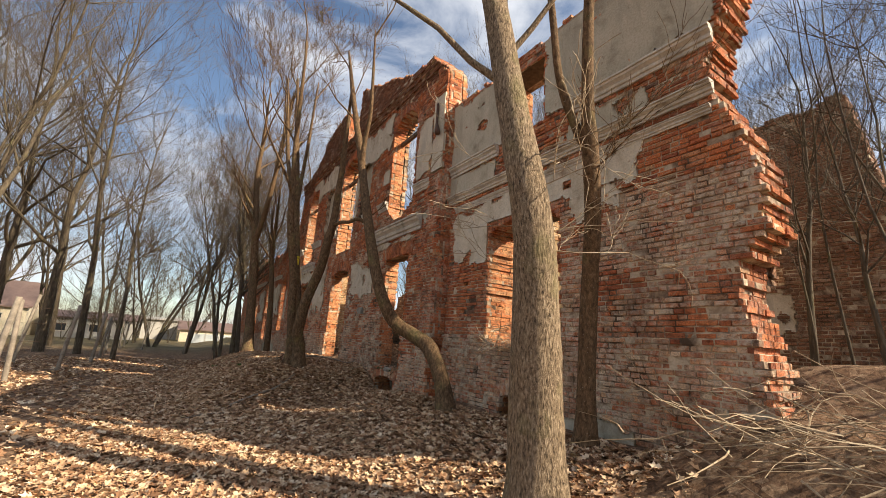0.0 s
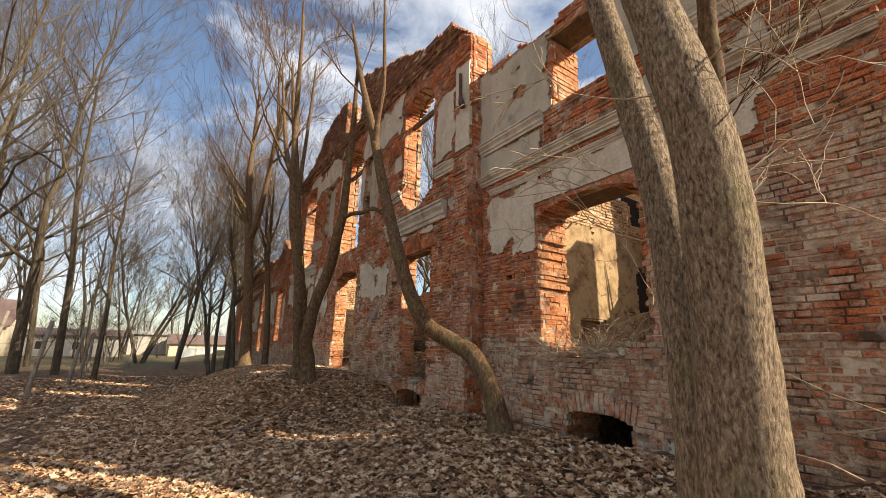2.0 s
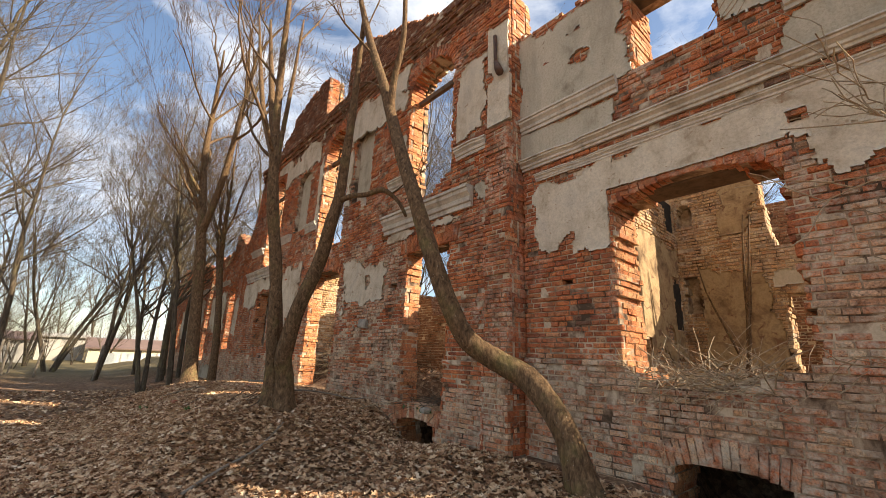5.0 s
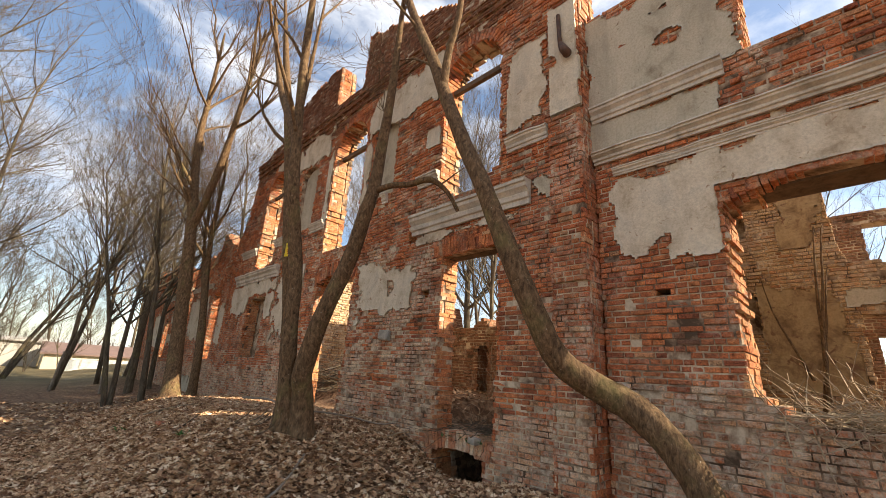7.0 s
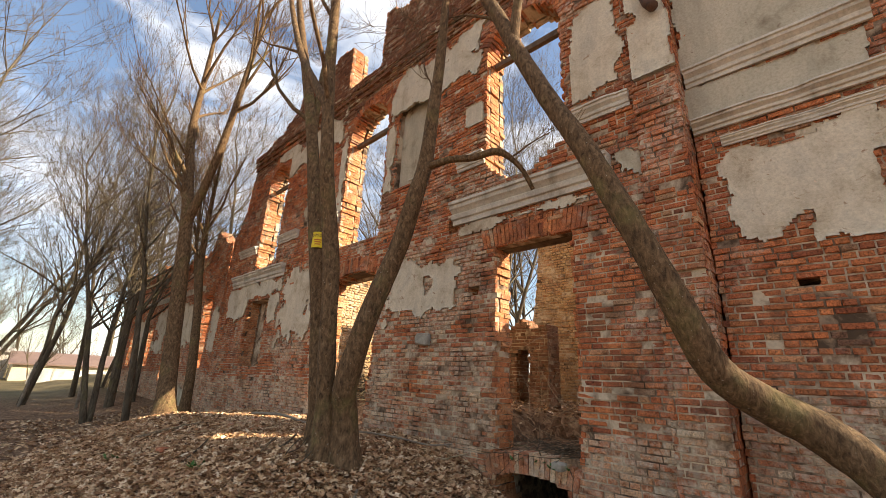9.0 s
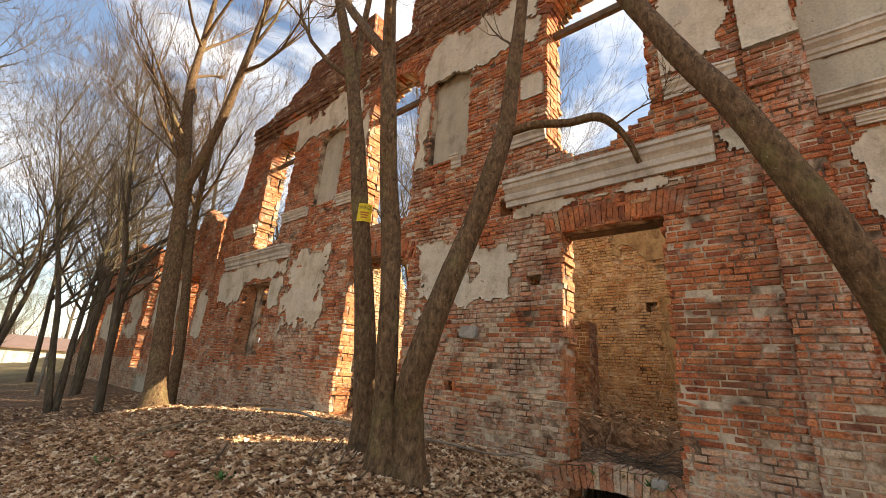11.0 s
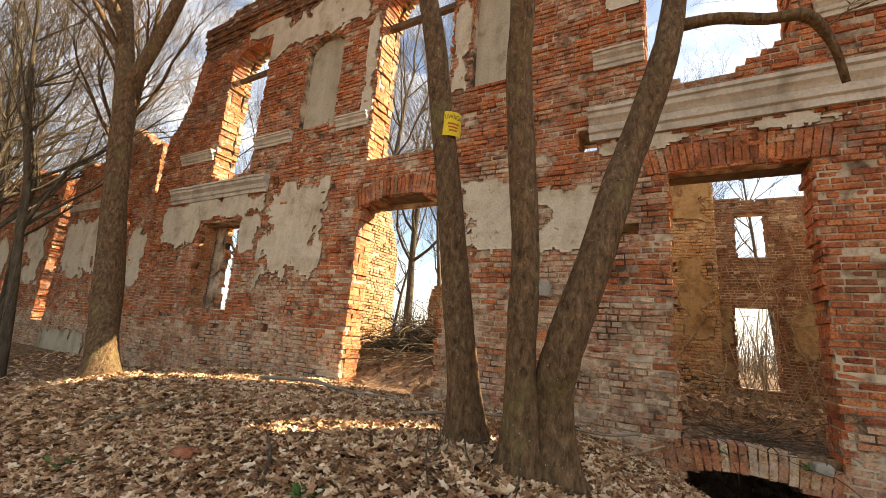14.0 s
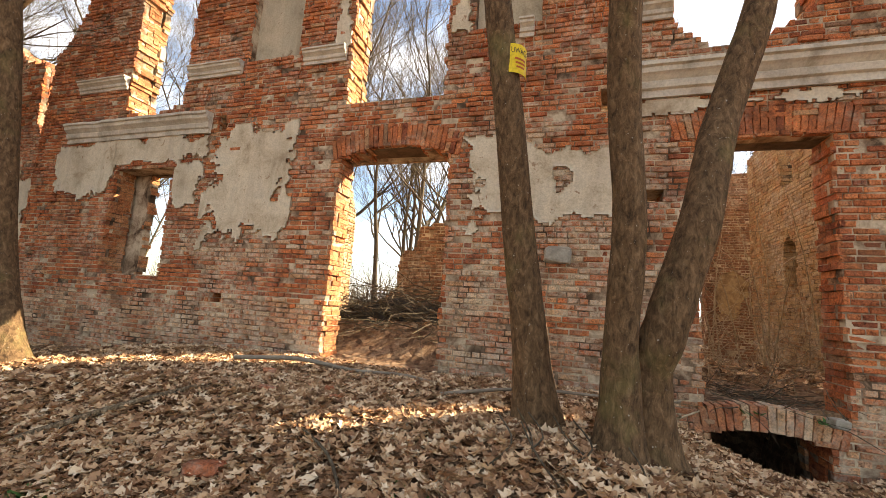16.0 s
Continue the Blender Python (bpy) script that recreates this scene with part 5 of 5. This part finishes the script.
random.seed(41)
for x, y, s in ((2.05, 14.1, 0.10), (2.75, 14.65, 0.12), (2.3, 13.6, 0.07), (2.5, 14.2, 0.05), (0.95, 13.6, 0.11), (2.1, 13.4, 0.06), (3.2, 15.2, 0.08)):
    stone("loose_brick", "worn red brick lying in the leaves", x, y, ground_z(x, y) + 0.03, s * 1.1, s * 0.6, s * 0.35, M_BRICK, random.uniform(0, 3), "brick")
stone("stone", "pale field stone at the wall foot", 4.07, 7.43, 2.78, 0.06, 0.05, 0.05, M_CORNICE)
stone("stone", "grey boulder built into the wall", 4.18, 11.6, 4.05, 0.10, 0.17, 0.11, M_STONE)
stone("stone", "mossy stone at the foot of a doorway", 3.95, 8.9, 2.42, 0.09, 0.07, 0.05, M_STONE)

# yellow notice nailed to a stem
s, t = Shape(), Shape()
cx, cy, r, z0 = 2.06, 11.99, 0.137, 5.28
def on_stem(a, h, d=0.0):
    return (cx + (r + d) * math.cos(a), cy + (r + d) * math.sin(a), z0 + h)
n = 10
a0, a1 = radians(186), radians(272)
for i in range(n + 1):
    a = a0 + (a1 - a0) * i / n
    for h, d in ((0.0, 0.0), (0.26, 0.0), (0.26, 0.004), (0.0, 0.004)):
        s.v.append(on_stem(a, h, d))
for i in range(n):
    for j in range(4):
        s.f.append((i * 4 + j, i * 4 + (j + 1) % 4, i * 4 + 4 + (j + 1) % 4, i * 4 + 4 + j))
s.f += [(0, 1, 2, 3), (n * 4, n * 4 + 3, n * 4 + 2, n * 4 + 1)]
notice = solid("warning_sign", s, M_YELLOW, "small yellow warning sign nailed round a tree stem", "sign")
font = bpy.data.curves.new("lettering", "FONT")
font.body = "UWAGA !"
font.size = 0.075
font.extrude = 0.0
font.align_x = "CENTER"
tmp = new("lettering", font)
bpy.context.view_layer.update()
lm = bpy.data.meshes.new_from_object(tmp.evaluated_get(bpy.context.evaluated_depsgraph_get()))
bpy.data.objects.remove(tmp)
mid_a = (a0 + a1) / 2
for v in lm.vertices:
    a = mid_a + 0.08 + v.co.x * 0.62 / r
    v.co = on_stem(a, 0.175 + v.co.y, 0.0065)
lm.materials.clear()
lm.materials.append(M_BLACK)
part("lettering", lm, M_BLACK, notice, "black capital letters")
for k in range(3):
    s = Shape()
    for i in range(7):
        a = mid_a + (i / 6 - 0.5) * (0.85 - 0.12 * k)
        s.v += [on_stem(a, 0.118 - k * 0.036, 0.0065), on_stem(a, 0.136 - k * 0.036, 0.0065)]
    s.f = [(2 * i, 2 * i + 2, 2 * i + 3, 2 * i + 1) for i in range(6)]
    part("text_bar", s, M_INKRED, notice, "line of small red print")

# remains of a downpipe at the corner of the middle bay
pipe = thing("downpipe", "rusty stub of a downpipe hanging at the corner", "pipe", at=(4.08, 7.32, 8.4))
s = Shape()
s.tube([(4.02, 7.36, 9.4), (4.01, 7.34, 8.9), (4.0, 7.32, 8.74)], [0.035, 0.035, 0.04], 12)
part("pipe", s, M_IRON, pipe, smooth=True)
s = Shape()
s.tube([(4.0, 7.32, 8.76), (3.98, 7.26, 8.6), (3.95, 7.18, 8.44)], [0.045, 0.07, 0.075], 12)
part("hopper", s, M_IRON, pipe, "dented rusty rainwater hopper", smooth=True)

# green weeds in the doorway
def weed(x, y, z, seed):
    random.seed(seed)
    s = Shape()
    for i in range(26):
        a, l = random.uniform(0, 6.28), random.uniform(0.06, 0.14)
        d = Vector((math.cos(a), math.sin(a), random.uniform(0.2, 0.9))).normalized()
        f = d.cross(Vector((0, 0, 1))).normalized() * 0.022
        o = Vector((x + random.gauss(0, 0.05), y + random.gauss(0, 0.07), z))
        k = len(s.v)
        s.v += [tuple(o), tuple(o + d * l * 0.5 + f), tuple(o + d * l), tuple(o + d * l * 0.5 - f)]
        s.f.append((k, k + 1, k + 2, k + 3))
    return solid("weed", s, M_GREEN, "small green weed sprouting from the litter", "plant", kind="stuff")


weed(4.25, 9.2, 2.40, 1)
weed(4.0, 8.95, 2.38, 2)
weed(1.0, 12.3, ground_z(1.0, 12.3), 3)
weed(0.6, 14.6, ground_z(0.6, 14.6), 4)
weed(4.15, 9.5, 2.38, 5)

# ivy-like dry climbers hanging in the rear room
random.seed(9)
for k in range(9):
    s = Shape()
    y = random.uniform(7.1, 8.7)
    x = random.uniform(7.6, 9.3)
    limb(s, (x, y, 2.5), (random.gauss(0, 0.1), random.gauss(0, 0.15), 1), random.uniform(2.5, 4.2), 0.018, 5, 0.12, 0.1, 8)
    for j in range(5):
        limb(s, (x, y, random.uniform(3.2, 5.4)), (random.gauss(0, 0.4), random.gauss(0, 1), random.gauss(0.2, 0.5)), 0.9, 0.008, 3)
    solid("dry_shrub", s, M_TWIG, "thin dry shrub growing inside the roofless room", "shrub", "dry shrubs inside the ruin", smooth=True)
for y, lean in ((5.15, 0.06), (5.3, -0.14)):
    s = Shape()
    limb(s, (8.9, y, 2.4), (0, lean, 1), 4.0, 0.05, 7, 0.1, 0.1, 8)
    limb(s, (8.9, y, 3.6), (0, -lean * 3, 1), 2.0, 0.03, 5, 0.1, 0.1, 6)
    solid("sapling", s, M_BARK_SMOOTH, "young sapling growing inside the roofless room", "tree", smooth=True)
# stems on the rubble bank beyond the broken wall end
for k in range(10):
    s = Shape()
    x, y = random.uniform(4.7, 7.2), random.uniform(-1.0, 1.2)
    pts, rad = limb(s, (x, y, ground_z(x, y) - 0.05), (random.gauss(0, 0.15), random.gauss(0, 0.15), 1), random.uniform(3, 6), 0.022, 5, 0.12, 0.12, 9)
    twigs = Shape()
    for j in range(7):
        q = random.choice(pts[3:])
        crown(twigs, q, (random.gauss(0, 1), random.gauss(0, 1), 0.8), 1.1, 0.008, 1, 3)
    e = thing("sapling", "thin bare sapling on the rubble bank", "tree", "saplings on the rubble bank", at=(x, y, ground_z(x, y)))
    part("trunk", s, M_BARK_FAR, e, smooth=True)
    part("crown", twigs, M_BARK_FAR, e, "bare leafless twigs", smooth=True, kind="stuff")

# thicket behind the ruin
random.seed(61)
s = Shape()
for k in range(900):
    x, y = random.uniform(13, 24), random.uniform(-8, 30)
    limb(s, (x, y, ground_z(x, y)), (random.gauss(0, 0.35), random.gauss(0, 0.35), 1), random.uniform(1.2, 3.6), random.uniform(0.01, 0.025), 3, 0.2, 0.08, 5)
solid("thicket", s, M_BARK_FAR, "brown bare thicket behind the ruin", "bushes", kind="stuff")
s = Shape()
for k in range(1400):
    x, y = random.uniform(-40, 30), random.uniform(74, 92)
    limb(s, (x, y, 1.6), (random.gauss(0, 0.3), random.gauss(0, 0.3), 1), random.uniform(2.0, 5.5), random.uniform(0.02, 0.05), 3, 0.2, 0.08, 4)
solid("thicket", s, M_BARK_FAR, "far bare hedgerow beyond the houses", "bushes", kind="stuff")

s = Shape()
for k in range(2200):
    x, y = random.uniform(34, 60), random.uniform(-10, 70)
    limb(s, (x, y, ground_z(x, y)), (random.gauss(0, 0.25), random.gauss(0, 0.25), 1), random.uniform(2.5, 7.5), random.uniform(0.02, 0.05), 3, 0.2, 0.08, 5)
solid("thicket", s, M_BARK_FAR, "far grey-brown bare scrub behind the ruin", "bushes", kind="stuff")

# ---- fence and far houses ----
post_spots = [(-5.6, 21.1, 2.6, 6), (-3.77, 17.6, 2.2, 5), (-3.43, 22.1, 2.2, 4), (-3.63, 29.4, 2.1, -2), (-3.5, 25.5, 2.0, 3), (-3.6, 33.5, 2.0, 1), (-3.6, 37.5, 2.0, -2), (0.26, 32.6, 1.9, 4), (1.93, 30.2, 1.6, -3), (-3.6, 41.0, 2.0, 2), (-2.2, 36.0, 1.9, 3), (-4.2, 14.2, 2.1, -3), (-3.9, 11.4, 2.1, 4)]
tops = []
for x, y, h, lean in post_spots:
    s = Shape()
    z = ground_z(x, y)
    d = math.tan(radians(lean))
    s.tube([(x, y, z - 0.2), (x + d * h * 0.5, y, z + h * 0.5), (x + d * h, y, z + h)], [0.065, 0.06, 0.055], 9)
    solid("fence_post", s, M_POST, "weathered wooden fence post", "post", "old fence posts", smooth=True)
    tops.append((x + d * h, y, z + h))
wires = Shape()
line = sorted([p for p in tops if p[0] < -3], key=lambda p: p[1])
line = [p for p in line if p[0] > -5]
for p, q in zip(line, line[1:]):
    for f in (0.15, 0.6, 1.1, 1.6):
        wires.tube([(p[0], p[1], p[2] - f), ((p[0] + q[0]) / 2, (p[1] + q[1]) / 2, (p[2] + q[2]) / 2 - f - 0.04), (q[0], q[1], q[2] - f)], [0.004] * 3, 3)
solid("fence_wire", wires, M_IRON, "slack rusty wires along the old fence", "wire", kind="stuff")


def house(name, label, x0, x1, y0, y1, z1, ridge, wall_mat, roof_mat, windows, over=0.35):
    h = thing(name, label, "building", at=((x0 + x1) / 2, (y0 + y1) / 2, 1.4))
    s = Shape()
    s.box((x0, y0, 1.3), (x1, y1, z1))
    part("wall", s, wall_mat, h)
    s = Shape()
    m = (y0 + y1) / 2
    e = 0.14
    for dz in (0.0, e):
        s.v += [(x0 - over, y0 - over, z1 + dz), (x1 + over, y0 - over, z1 + dz), (x0 - over, m, ridge + dz), (x1 + over, m, ridge + dz), (x0 - over, y1 + over, z1 + dz), (x1 + over, y1 + over, z1 + dz)]
    s.f = [(0, 1, 3, 2), (2, 3, 5, 4), (6, 8, 9, 7), (8, 10, 11, 9), (0, 6, 7, 1), (4, 5, 11, 10), (0, 2, 8, 6), (2, 4, 10, 8), (1, 7, 9, 3), (3, 9, 11, 5)]
    part("roof", s, roof_mat, h)
    s = Shape()
    s.v = [(x0, y0, z1), (x0, y1, z1), (x0, m, ridge), (x1, y0, z1), (x1, y1, z1), (x1, m, ridge)]
    s.f = [(0, 1, 2), (3, 5, 4), (0, 2, 5, 3), (1, 4, 5, 2)]
    part("gable", s, wall_mat, h)
    for wx, wz, ww, wh in windows:
        s = Shape()
        s.box((wx - ww / 2 - 0.08, y0 - 0.05, wz - 0.08), (wx + ww / 2 + 0.08, y0 + 0.02, wz + wh + 0.08))
        f = part("window", s, M_CORNICE, h)
        s = Shape()
        s.box((wx - ww / 2, y0 - 0.07, wz), (wx + ww / 2, y0, wz + wh))
        part("pane", s, M_GLASS, f)
    return h


house("house", "cream rendered house with a brown pitched roof", -24, -13.6, 60, 70, 4.4, 7.4, M_RENDER, M_ROOFTIN, [(-22, 2.4, 1.1, 1.3), (-19, 2.4, 1.1, 1.3), (-16, 2.4, 1.1, 1.3)])
house("shed", "long low grey rendered shed", -12.4, -4.2, 62, 69, 3.7, 4.5, M_SHED, M_ROOFTIN, [(-11, 2.3, 0.9, 0.8), (-8, 2.3, 0.9, 0.8)])
house("garage_row", "low cream outbuilding with a brown sheet roof", 0.6, 13, 66, 73, 3.1, 4.3, M_RENDER, M_ROOFTIN, [(2.5, 2.0, 0.8, 0.7), (5.5, 2.0, 0.8, 0.7), (8.5, 2.0, 0.8, 0.7)])
house("shed", "grey flat-roofed outbuilding beyond the fence", -4.0, 0.4, 72, 80, 4.3, 4.7, M_SHED, M_SHED, [])
pf = thing("concrete_fence", "pale blue-white concrete panel fence", "fence", at=(6, 58, 1.6))
for i in range(9):
    x = 1.6 + i * 1.55
    s = Shape()
    s.box((x, 58, 1.4), (x + 1.5, 58.07, 2.75))
    part("panel", s, M_PANEL, pf)
    s = Shape()
    s.box((x - 0.07, 57.96, 1.3), (x + 0.05, 58.1, 2.9))
    part("post", s, M_SHED, pf)
pylon = thing("lattice_mast", "distant grey lattice mast", "mast", at=(16, 150, 1.6))
s = Shape()
for dx, dy in ((-1, -1), (1, -1), (1, 1), (-1, 1)):
    s.tube([(16 + dx * 1.6, 150 + dy * 1.6, 1.5), (16 + dx * 0.3, 150 + dy * 0.3, 26)], [0.09, 0.07], 4)
for k in range(8):
    z, w = 2 + k * 3, 1.6 - 1.3 * k / 8.2
    for (ax, ay), (bx, by) in (((-1, -1), (1, -1)), ((1, -1), (1, 1)), ((1, 1), (-1, 1)), ((-1, 1), (-1, -1))):
        s.tube([(16 + ax * w, 150 + ay * w, z), (16 + bx * w * 0.9, 150 + by * w * 0.9, z + 3)], [0.05, 0.05], 3)
part("lattice", s, M_SHED, pylon)
s = Shape()
for z in (20, 23):
    s.box((13, 149.9, z), (19, 150.1, z + 0.2))
part("cross_arm", s, M_SHED, pylon)

# single bricks of the corner beside the doorway, and of the loose rows there
random.seed(77)
unit = []
for k in range(6):
    s = Shape()
    s.brick(-0.03, 0.03, -0.1, 0.1, -0.032, 0.032, lambda v, u, z: (v / 0.06, u / 0.2, z / 0.064))
    unit.append(s.mesh("brick", M_BRICK))
for a, b, za, zb, v in picked_mid:
    o = new("brick", random.choice(unit))
    o.parent = wall_mid
    o.location = (MW + (v + 0.06) / 2, (a + b) / 2, (za + zb) / 2)
    o.scale = (0.06 - v, b - a, zb - za)
